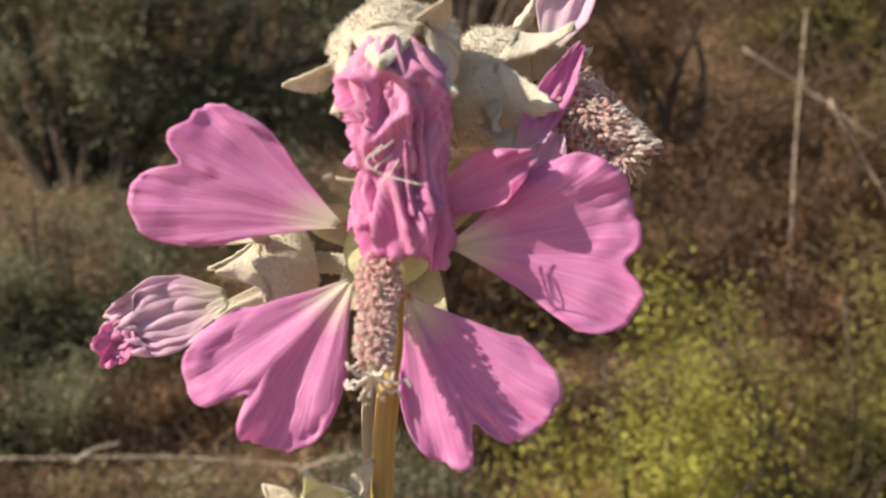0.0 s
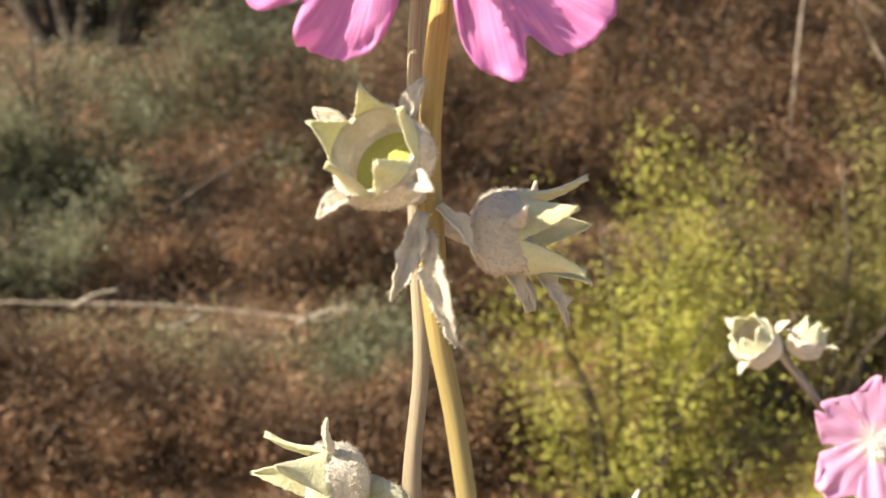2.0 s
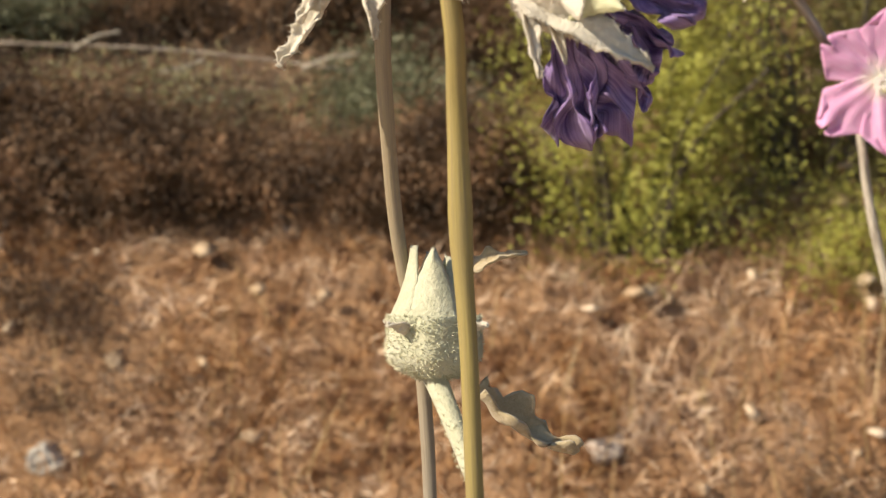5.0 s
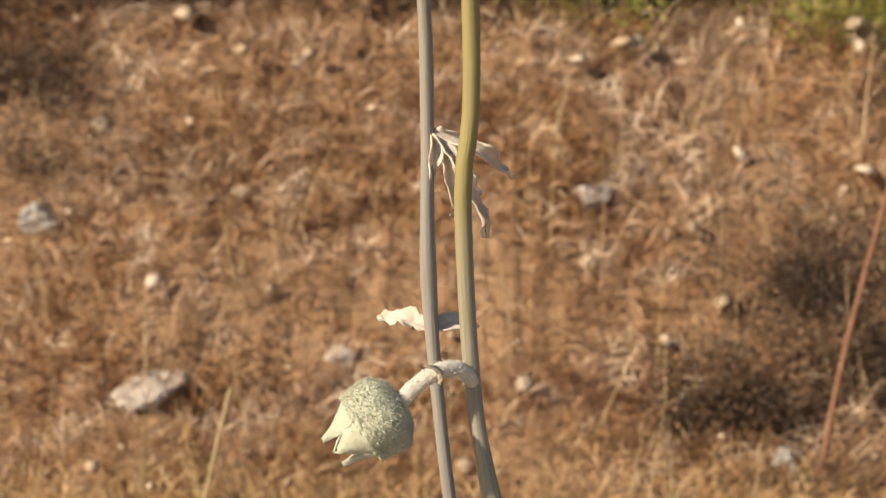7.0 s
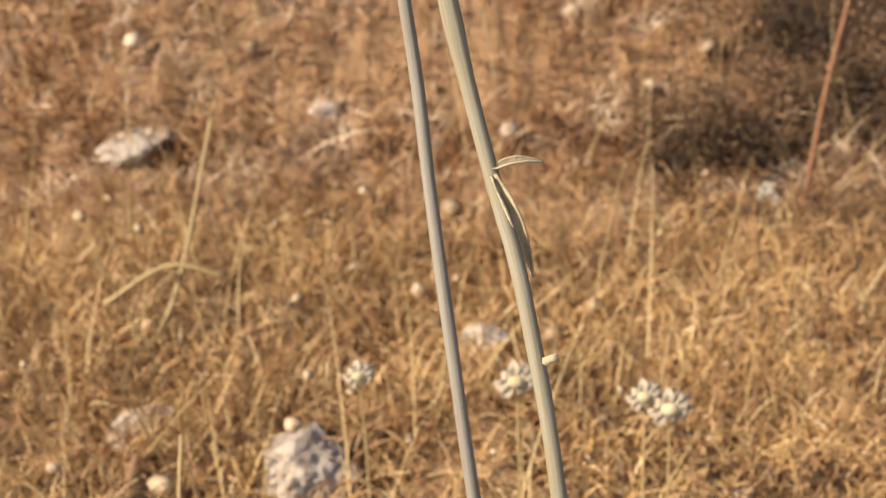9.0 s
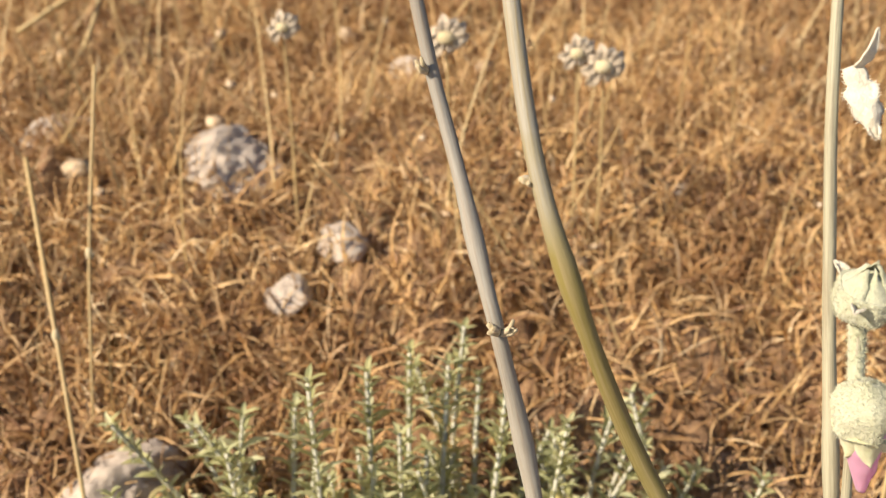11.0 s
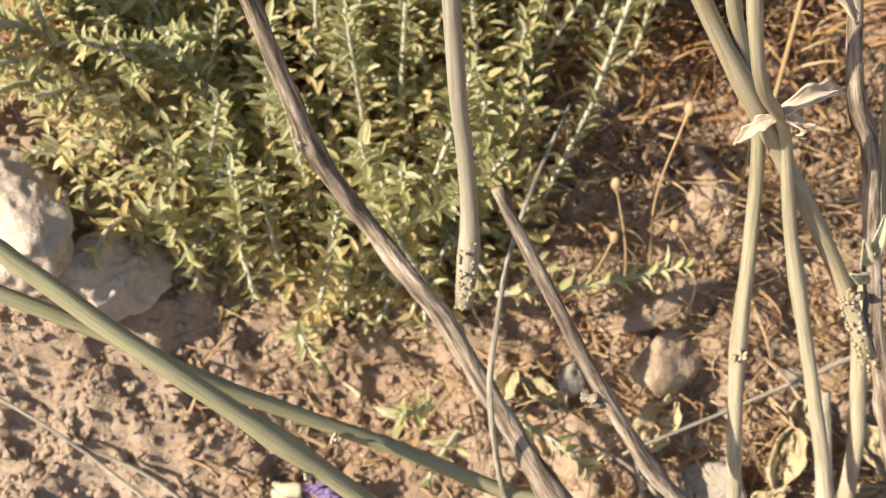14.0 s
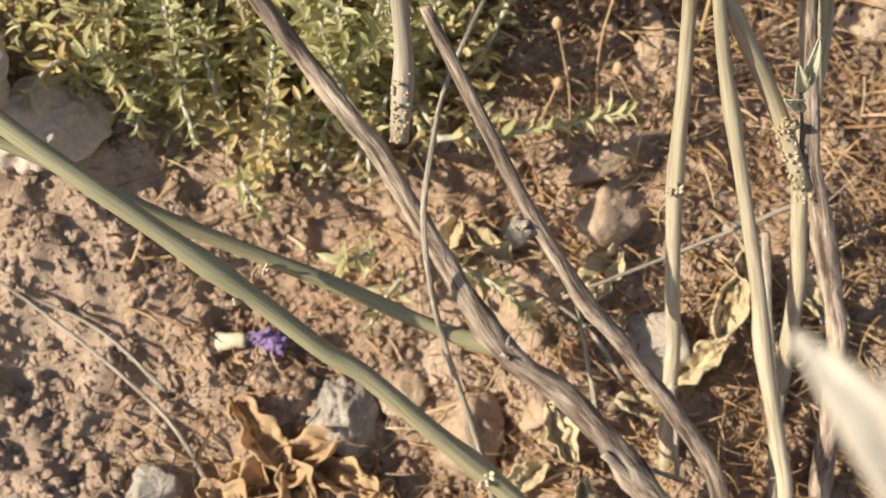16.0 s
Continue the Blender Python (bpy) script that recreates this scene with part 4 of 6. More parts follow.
for i, (p, w) in enumerate((((-0.0019, -0.1277, 0.1387), (-0.4, -0.2, 1)), ((-0.0012, -0.1280, 0.1375), (-1, 0, 0.6)), ((0.0006, -0.1295, 0.1345), (1, -0.4, 0.2)), ((0.0062, -0.1345, 0.1200), (1, -0.3, 0.6)), ((0.0118, -0.1345, 0.0930), (-1, -0.3, 0.2)), ((0.0505, -0.1640, 0.0370), (0.6, -1, 0.4)), ((0.0512, -0.1628, 0.0378), (1, -0.3, 1)))):
    stub_scar(dead, p, w, M_TWIG, 60 + i)
stubby = thing("dead_branch", (0, 0, 0), "thinner broken dead branch with rough bark", "branch")
stem("branch", stubby, [(0.0396, -0.1474, 0.0943), (0.0434, -0.1498, 0.0861), (0.0511, -0.1593, 0.0729), (0.0547, -0.1633, 0.0671), (0.0626, -0.1662, 0.0525), (0.0698, -0.1688, 0.0429), (0.0794, -0.1711, 0.0274), (0.0871, -0.1749, 0.0133), (0.0905, -0.178, -0.012)], 0.0009, 0.0018, M_BARK, rough=0.12, nodes=(0.4,), step=0.002)
for i, p in enumerate(((0.0535, -0.1640, 0.0675), (0.0528, -0.1635, 0.0668), (0.0545, -0.1645, 0.0660))):
    stub_scar(stubby, p, (-1, -0.4, 0.1 * i), M_TWIG, 70 + i)
twig = thing("thin_twig", (0, 0, 0), "thin bent grey twig leaning among the stems", "twig")
stem("twig", twig, [(0.0559, -0.1024, 0.0738), (0.049, -0.1191, 0.0731), (0.0431, -0.136, 0.0722), (0.0407, -0.1457, 0.0705), (0.0384, -0.156, 0.0624), (0.039, -0.1594, 0.0512), (0.0411, -0.1615, 0.0374), (0.047, -0.1659, 0.0123), (0.050, -0.168, -0.006)], 0.00035, 0.00062, M_TWIG, rough=0.1, seg=8)
side = thing("mallow_shoot", (0, 0, 0), "grey-green forked mallow shoot leaning low over the soil", "mallow", SHOOTS)
stem("stem", side, [(-0.1100, -0.1440, 0.150), (-0.0728, -0.1560, 0.1180), (-0.0328, -0.1596, 0.1015), (-0.0251, -0.161, 0.0962), (-0.0139, -0.1649, 0.0866), (-0.0023, -0.1677, 0.0761), (0.0121, -0.1696, 0.0606), (0.023, -0.171, 0.0475), (0.0280, -0.1716, 0.0432), (0.0382, -0.1742, 0.0313), (0.0473, -0.1759, 0.0202), (0.0569, -0.1794, 0.0094), (0.070, -0.184, -0.010)], 0.0011, 0.0017, M_STEM_G, nodes=(0.62, 0.85))
stem("stem", side, [(-0.0900, -0.1500, 0.120), (-0.0400, -0.1610, 0.0985), (-0.013, -0.1625, 0.0814), (-0.0065, -0.1620, 0.0742), (0.0084, -0.1605, 0.062), (0.025, -0.1592, 0.0496), (0.0403, -0.1598, 0.039), (0.0514, -0.1610, 0.0345)], 0.0010, 0.0013, M_STEM_G, nodes=(0.6, 0.97))
for i, (p, w) in enumerate((((0.0112, -0.1706, 0.0600), (-0.4, -1, 0.4)), ((0.0140, -0.1620, 0.0570), (0.1, -0.5, 1)), ((0.0470, -0.1775, 0.0205), (-0.2, -1, 0.4)), ((0.0478, -0.1770, 0.0215), (0.2, -0.7, 1)))):
    stub_scar(side, p, w, M_STEM_Y, 80 + i)

# ---- shoots at the side with a bud ----
tall = thing("mallow_shoot", (0, 0, 0), "straight pale green mallow stem with a toothed leaf", "mallow", SHOOTS)
stem("stem", tall, [(0.064, -0.1080, 0.262), (0.0607, -0.1278, 0.2294), (0.0600, -0.1350, 0.2131), (0.0606, -0.1385, 0.2008), (0.0613, -0.1420, 0.1890), (0.0622, -0.1470, 0.1745), (0.0637, -0.1500, 0.1600), (0.0658, -0.1515, 0.1400), (0.0690, -0.1490, 0.1239), (0.076, -0.1450, 0.1032), (0.0779, -0.1462, 0.0825), (0.0782, -0.1505, 0.0602), (0.0792, -0.156, 0.0411), (0.0805, -0.1570, 0.0299), (0.0805, -0.1600, 0.0200), (0.082, -0.165, -0.010)], 0.00055, 0.0014, M_STEM_Y, nodes=(0.35, 0.74, 0.93))
for i, (p, w) in enumerate((((0.0775, -0.1515, 0.0605), (-1, -0.5, 0.8)), ((0.0785, -0.1520, 0.0610), (-0.4, -1, 1.2)), ((0.0682, -0.1500, 0.1300), (-1, -0.4, 0.5)), ((0.0802, -0.1600, 0.0220), (0.5, -1, 0.4)), ((0.0800, -0.1605, 0.0200), (-0.8, -0.6, 0)))):
    stub_scar(tall, p, w, M_STEM_Y, 90 + i)
leaf("leaf", tall, (0.0640, -0.1490, 0.1645), (0.0533, -0.1540, 0.1645), 0.0046, M_FUZZ_GREEN, bend=0.10, fold=0.5, teeth=6, up=(0, -0.5, 1), label="toothed grey-green leaf")
leaf("leaf", tall, (0.0618, -0.1345, 0.2168), (0.0648, -0.1380, 0.2095), 0.0046, M_BRACT, bend=0.1, fold=-0.4, teeth=3, up=(-0.3, -1, 0.2), label="hanging woolly leaf")
leaf("leaf", tall, (0.0622, -0.1345, 0.2168), (0.0638, -0.1350, 0.2215), 0.0018, M_BRACT, bend=0.1, fold=0.6, up=(0.5, -1, 0.4))

budding = thing("mallow_shoot", (0, 0, 0), "slender mallow shoot with woolly calyces and a pink-tipped bud", "mallow", SHOOTS)
stem("stem", budding, [(0.0618, -0.1492, 0.1930), (0.0615, -0.1515, 0.1885), (0.0612, -0.1540, 0.1830), (0.0635, -0.1500, 0.1744), (0.0641, -0.152, 0.1635), (0.067, -0.1545, 0.1441), (0.0713, -0.1560, 0.1194), (0.0784, -0.1490, 0.1046), (0.0819, -0.1511, 0.0871), (0.0867, -0.1552, 0.0674), (0.0913, -0.1616, 0.0474), (0.093, -0.1652, 0.0372), (0.0967, -0.172, 0.0212), (0.0989, -0.1767, 0.011), (0.101, -0.181, -0.014)], 0.0005, 0.0015, M_STEM_Y, nodes=(0.3, 0.55, 0.75))
low = calyx(budding, (0.0618, -0.1490, 0.1925), (0.05, -0.15, 1), 0.0034, 0.0048, M_FUZZ_GREEN, pear=0.8, sepal_len=0.85, flare=-0.55, inner=M_SEPAL_IN, sepal_material=M_FUZZ_GREEN, turn=0.4, bracts=3, bract_len=0.7, seed=61, label="pale green upright calyx")
stem("flower_stalk", budding, [(0.0614, -0.1530, 0.1860), (0.0617, -0.1505, 0.1895), (0.0618, -0.1490, 0.1926)], 0.0009, 0.0010, M_FUZZ_GREEN)
bud = calyx(budding, (0.0613, -0.1558, 0.1890), (0.10, 0.06, -1), 0.0035, 0.0062, M_FUZZ_GREEN, pear=1.2, sepal_len=1.1, flare=-0.24, turn=0.2, bracts=0, seed=62, label="nodding bud in a pale green calyx")
bm = bmesh.new()
tube(bm, smooth_line([(0.0618, -0.1557, 0.1845), (0.0624, -0.1553, 0.1800), (0.0630, -0.1550, 0.1765), (0.0636, -0.1545, 0.1735)], 0.0006), 0.0031, 0.0006, 12, 0.1)
part("bud_petals", bm, M_PETAL_HOT, bud, "tightly rolled pink bud petals")
for base, tip, wd in (((0.0688, -0.1580, 0.1366), (0.0787, -0.1646, 0.1320), 0.0062), ((0.0688, -0.1580, 0.1366), (0.0770, -0.1590, 0.1372), 0.0030), ((0.0770, -0.1500, 0.1078), (0.0716, -0.1505, 0.1035), 0.0040), ((0.0770, -0.1500, 0.1080), (0.0863, -0.1460, 0.1085), 0.0052), ((0.0775, -0.1500, 0.1080), (0.0810, -0.1490, 0.1030), 0.0036)):
    leaf("leaf", budding, base, tip, wd * 0.85, M_CURL, bend=0.22, fold=0.8, teeth=3, up=(0, -0.6, 1), label="dry pale curled leaf", curl=0.16, seed=int(wd * 1e5))

deadr = thing("dead_branch", (0, 0, 0), "upright dead grey mallow stem with a broken top", "branch")
stem("branch", deadr, [(0.0845, -0.1304, 0.1438), (0.0876, -0.1342, 0.127), (0.0910, -0.1395, 0.1035), (0.095, -0.1400, 0.0939), (0.0975, -0.1433, 0.0792), (0.0981, -0.1518, 0.0669), (0.0997, -0.1545, 0.0613), (0.1032, -0.1581, 0.048), (0.1063, -0.1644, 0.0324), (0.109, -0.170, -0.004)], 0.0009, 0.0021, M_BARK, rough=0.12, nodes=(0.3, 0.62), step=0.002)
for i, p in enumerate(((0.0845, -0.1304, 0.1438), (0.0842, -0.1304, 0.1435), (0.0890, -0.1370, 0.1190))):
    stub_scar(deadr, p, (0.3 - 0.3 * i, -0.4, 1), M_TWIG, 100 + i)
behind = thing("mallow_shoot", (0, 0, 0), "pale green mallow stem beside a dead one", "mallow", SHOOTS)
stem("stem", behind, [(0.0965, -0.1190, 0.150), (0.0968, -0.1217, 0.1333), (0.0987, -0.1283, 0.1133), (0.0999, -0.1332, 0.0952), (0.1015, -0.1365, 0.0775), (0.1004, -0.1428, 0.06), (0.1016, -0.1473, 0.0439), (0.1024, -0.1507, 0.0327), (0.103, -0.156, -0.004)], 0.0011, 0.0016, M_STEM_Y, nodes=(0.3, 0.6))
for i, (p, w) in enumerate((((0.0975, -0.1310, 0.1010), (-1, -0.5, 0.2)), ((0.0985, -0.1340, 0.0960), (0.6, -1, 0.2)), ((0.0955, -0.1505, 0.0760), (-1, -0.5, 0.8)), ((0.0948, -0.1515, 0.0735), (-1, -0.7, 0.2)))):
    stub_scar(behind, p, w, M_DRYBRACT, 110 + i)
for base, tip in (((0.0945, -0.1500, 0.0790), (0.0925, -0.1520, 0.0860)), ((0.0945, -0.1500, 0.0790), (0.0960, -0.1490, 0.0880)), ((0.0948, -0.1500, 0.0770), (0.0915, -0.1530, 0.0800))):
    leaf("leaf", behind, base, tip, 0.0026, M_FUZZ_GREEN, bend=0.1, fold=0.7, up=(0, -1, 0.3), label="small grey-green young leaf")

near = thing("mallow_shoot", (0, 0, 0), "pale woolly leafy tip of a mallow shoot", "mallow", SHOOTS)
stem("stem", near, [(0.0950, -0.2650, -0.065), (0.0850, -0.2680, 0.060), (0.0700, -0.2710, 0.1350), (0.0590, -0.2715, 0.1560)], 0.0010, 0.0007, M_FUZZ)
for tip, wd in (((0.0521, -0.2652, 0.1638), 0.0033), ((0.0556, -0.2664, 0.1628), 0.0030), ((0.0535, -0.2700, 0.1585), 0.0028)):
    leaf("leaf", near, (0.0590, -0.2714, 0.1561), tip, wd, M_FUZZ, bend=0.08, fold=0.3, up=(0, -0.5, 1), label="pale woolly leaf")


# ---- stones ----
def stone(name, at, size, material, label, seed, group="", turn=0.0):
    bm = bmesh.new()
    bmesh.ops.create_icosphere(bm, subdivisions=5 if max(size) > 0.015 else 4, radius=1.0)
    cuts = [Vector((random.Random(seed * 7 + k).uniform(-1, 1), random.Random(seed * 5 + k).uniform(-1, 1), random.Random(seed * 3 + k).uniform(-0.4, 1))).normalized() for k in range(9)]
    for v in bm.verts:
        n = v.co.normalized()
        r = 1.0
        for k, c in enumerate(cuts):
            d = n.dot(c)
            if d > 0.2:
                r = min(r, (0.62 + 0.03 * (k % 4)) / d)
        r += 0.10 * noise.noise(n * 1.8 + Vector((seed, 0, 0))) + 0.09 * noise.noise(n * 5 + Vector((0, seed, 0))) + 0.05 * noise.noise(n * 11) + 0.03 * noise.noise(n * 24)
        v.co = n * r
    bmesh.ops.transform(bm, matrix=Matrix.Rotation(turn, 4, "Z") @ Matrix.Diagonal((*[s * 0.75 for s in size], 1)), verts=bm.verts)
    me = mesh_of(name, bm, material)
    ob = new(name, me)
    ob.location = (at[0], at[1], at[2])
    return tagged(ob, label, "stone", group)


def on_ground(x, y, lift=0.0):
    return (x, y, top_at(x, y) + lift)


ROCKS = (
    ("rock", -0.034, 0.064, (0.032, 0.020, 0.014), M_PINKSTONE, "pale weathered rock lying in dry grass", 1, 0.004),
    ("rock", -0.001, 0.027, (0.012, 0.009, 0.007), M_PINKSTONE, "small pale rock in dry grass", 2, 0.007),
    ("rock", -0.0135, 0.006, (0.010, 0.008, 0.008), M_PINKSTONE, "small pale rock in dry grass", 26, 0.006),
    ("rock", -0.0490, -0.044, (0.026, 0.018, 0.015), M_PINKSTONE, "pale grey rock beside the thyme", 3, 0.004),
    ("rock", -0.046, -0.112, (0.025, 0.018, 0.017), M_WHITESTONE, "pale sunlit rock under the thyme", 4, 0.003),
    ("rock", -0.0300, -0.1190, (0.0190, 0.0130, 0.0120), M_WHITESTONE, "flat pale rock under the thyme", 44, 0.002),
    ("stone", -0.0135, -0.1620, (0.0078, 0.0070, 0.0085), M_STONE, "pale grey stone on dry soil", 5, 0.002),
    ("stone", 0.0215, -0.1490, (0.0165, 0.0095, 0.0095), M_STONE, "angular grey stone in the soil", 6, 0.001),
    ("rock", -0.088, 0.090, (0.018, 0.012, 0.014), M_PINKSTONE, "pale weathered rock lying in dry grass", 27, 0.005),
    ("stone", 0.0455, -0.1530, (0.0125, 0.0105, 0.0140), M_TANSTONE, "tan earthy stone on soil", 31, 0.003),
    ("stone", 0.0730, -0.1270, (0.0150, 0.0080, 0.0090), M_TANSTONE, "tan earthy stone on soil", 32, 0.002),
    ("stone", 0.0560, -0.1395, (0.0090, 0.0070, 0.0080), M_TANSTONE, "tan earthy stone on soil", 33, 0.002),
    ("stone", 0.0330, -0.1690, (0.0085, 0.0080, 0.0065), M_TANSTONE, "tan crumbly stone on soil", 7, 0.001),
    ("stone", 0.0335, -0.1460, (0.0075, 0.0060, 0.0055), M_TANSTONE, "tan crumbly stone on soil", 8, 0.001),
    ("stone", 0.0810, -0.1440, (0.0120, 0.0100, 0.0110), M_STONE, "rounded grey and tan stone on soil", 9, 0.002),
    ("stone", 0.0780, -0.1150, (0.0220, 0.0085, 0.0065), M_TANSTONE, "long flat tan stone on soil", 10, 0.001),
    ("rock", 0.0850, -0.0980, (0.0180, 0.0100, 0.0090), M_TANSTONE, "shaded tan rock behind the stems", 11, 0.002),
    ("rock", 0.1300, -0.0900, (0.0120, 0.0100, 0.0080), M_TANSTONE, "tan rock behind the stems", 12, 0.002),
    ("stone", 0.0560, -0.1270, (0.0075, 0.0055, 0.0050), M_STONE, "small grey stone among dry leaves", 13, 0.001),
    ("stone", 0.0980, -0.1270, (0.0050, 0.0042, 0.0035), M_STONE, "small bluish-grey stone on soil", 14, 0.002),
    ("stone", 0.0600, -0.1520, (0.0080, 0.0065, 0.0050), M_TANSTONE, "tan stone among dry leaves", 15, 0.001),
    ("stone", -0.0380, -0.1680, (0.0090, 0.0080, 0.0060), M_STONE, "grey stone half sunk in soil", 16, 0.0),
    ("rock", 0.090, 0.060, (0.012, 0.008, 0.007), M_PINKSTONE, "pale stone in dry grass", 17, 0.003),
    ("rock", -0.130, 0.285, (0.034, 0.022, 0.010), M_PINKSTONE, "pale rock on the grassy slope", 18, -0.003),
    ("rock", -0.052, 0.300, (0.014, 0.010, 0.007), M_PINKSTONE, "pale rock on the grassy slope", 19, -0.003),
    ("rock", 0.070, 0.375, (0.024, 0.014, 0.009), M_PINKSTONE, "pale rock on the grassy slope", 20, -0.003),
    ("rock", -0.100, 0.175, (0.026, 0.014, 0.010), M_PINKSTONE, "pale flat rock on the grassy slope", 21, -0.003),
    ("rock", 0.190, 0.330, (0.020, 0.014, 0.009), M_PINKSTONE, "pale rock on the grassy slope", 22, -0.003),
    ("rock", -0.200, 0.360, (0.024, 0.016, 0.010), M_STONE, "grey rock on the grassy slope", 23, -0.003),
    ("rock", 0.020, 0.140, (0.013, 0.009, 0.008), M_PINKSTONE, "pale stone in dry grass", 24, 0.006),
    ("rock", 0.140, 0.250, (0.018, 0.012, 0.012), M_STONE, "grey stone in dry grass", 25, 0.006),
)
for nm, x, y, size, mat, label, seed, lift in ROCKS:
    stone(nm, on_ground(x, y, lift), size, mat, label, seed, group="stones on the slope", turn=seed * 1.3)


# ---- loose cover: many small pieces ----
def many(name, make, count, material, label, seed, kind="stuff", smooth=True):
    """One mesh out of many small pieces; make(rng) gives points and faces of one."""
    rng, vs, fs = random.Random(seed), [], []
    for _ in range(count):
        got = make(rng)
        if got:
            p, f = got
            k = len(vs)
            vs += p
            fs += [tuple(i + k for i in q) for q in f]
    me = bpy.data.meshes.new(name)
    me.from_pydata(vs, [], fs)
    me.materials.append(material)
    for q in me.polygons:
        q.use_smooth = smooth
    return tagged(new(name, me), label, name.replace("_", " "), kind=kind)


def ribbon(at, way, length, width, droop, curl, rng, n=6):
    """A narrow folded blade that curls over."""
    at, way = Vector(at), Vector(way).normalized()
    side = way.cross(Vector((rng.uniform(-1, 1), rng.uniform(-1, 1), 0.2))).normalized()
    lift = side.cross(way)
    p, f, q = [], [], at
    for i in range(n + 1):
        s = i / n
        w = width * (1 - 0.8 * s) * 0.5
        p += [tuple(q - side * w), tuple(q + lift * w * 0.5), tuple(q + side * w)]
        turn = curl * (0.4 + s)
        way = (way + lift * turn / n + Vector((0, 0, -droop / n))).normalized()
        lift = side.cross(way)
        q = q + way * (length / n)
    for i in range(n):
        for j in (0, 1):
            a = 3 * i + j
            f.append((a, a + 1, a + 4, a + 3))
    return p, f


def grass_amount(x, y):
    """How thick the dry grass stands: none on the bare soil in front, thick uphill."""
    edge = -0.075 + 0.03 * noise.noise(Vector((x * 18, 3, 1)))
    if y < edge:
        return 0.05
    return min(1.0, 0.45 + (y - edge) * 8) * (1.0 - 0.15 * min(1.0, max(0.0, (x - 0.03) / 0.05))) * (0.75 + 0.6 * noise.noise(Vector((x * 16, y * 16, 2))))


def near_blade(rng):
    x, y = rng.uniform(-0.22, 0.24), -0.09 + 0.35 * rng.random() ** 1.1
    if rng.random() > grass_amount(x, y):
        return None
    z = ground_at(x, y)
    return ribbon((x, y, z - 0.001), (rng.gauss(0, 0.55), rng.gauss(-0.1, 0.5), 1), rng.uniform(0.008, 0.022), rng.uniform(0.0005, 0.0013), rng.uniform(0.2, 1.6), rng.uniform(-3.6, 3.6), rng, 5)


def far_blade(rng):
    y = 0.24 + 0.75 * rng.random() ** 1.5
    x = rng.uniform(-0.20 - 0.45 * y, 0.24 + 0.45 * y)
    if rng.random() > 0.75 + 0.7 * noise.noise(Vector((x * 9, y * 9, 4))):
        return None
    return ribbon((x, y, ground_at(x, y) - 0.002), (rng.gauss(0, 0.6), rng.gauss(-0.2, 0.5), 1), 0.008 + 0.026 * rng.random() ** 2, rng.uniform(0.0006, 0.0017), rng.uniform(0.3, 1.6), rng.uniform(-2.4, 2.4), rng, 3)


many("dry_grass", near_blade, 70000, M_GRASS, "curly golden dry grass covering the slope", 1)
many("dry_grass", far_blade, 90000, M_GRASS_FAR, "orange-brown dry grass covering the far slope", 2)


def stalk(rng):
    x, y = rng.uniform(-0.20, 0.22), rng.uniform(-0.03, 0.42)
    return ribbon((x, y, ground_at(x, y)), (rng.gauss(0, 0.28), rng.gauss(-0.05, 0.2), 1), rng.uniform(0.03, 0.075), rng.uniform(0.0005, 0.0010), 0.2, rng.uniform(-0.5, 0.5), rng, 5)


many("straw_stalks", stalk, 420, M_STALK, "thin straw stalks standing in the grass", 3)


def litter(rng):
    x, y = rng.uniform(-0.02, 0.16), rng.uniform(-0.19, -0.085)
    if x < 0.045 and rng.random() > (0.3 if y < -0.09 else 0.0):
        return None
    z = top_at(x, y) + rng.uniform(0.0002, 0.004)
    return ribbon((x, y, z), (rng.uniform(-1, 1), rng.uniform(-1, 1), rng.uniform(-0.1, 0.35)), rng.uniform(0.003, 0.017), rng.uniform(0.0003, 0.0008), 0.2, rng.uniform(-2.6, 2.6), rng, 5)


many("straw_litter", litter, 7500, M_LITTER, "straw litter and dry stems on the soil", 4)


def crumb(rng):
    """A rounded, lumpy grain of earth."""
    x, y = rng.uniform(-0.12, 0.15), rng.uniform(-0.21, -0.03)
    r = 0.0003 + 0.0013 * rng.random() ** 3
    c = Vector((x, y, top_at(x, y) + r * 0.25))
    p, f = [], []
    for h, k in ((-0.7, 0.7), (0.0, 1.0), (0.6, 0.75)):
        p += [tuple(c + Vector((math.cos(a) * k, math.sin(a) * k, h * 0.8)) * r * rng.uniform(0.55, 1.35)) for a in (0, 1.05, 2.09, 3.14, 4.19, 5.24)]
    p.append(tuple(c + Vector((0, 0, r * 0.85))))
    for i in (0, 1):
        f += [(6 * i + k, 6 * i + (k + 1) % 6, 6 * i + 6 + (k + 1) % 6, 6 * i + 6 + k) for k in range(6)]
    return p, f + [(12 + k, 12 + (k + 1) % 6, 18) for k in range(6)]


many("soil_crumbs", crumb, 42000, M_SOIL, "crumbs of soil and grit", 5, smooth=False)


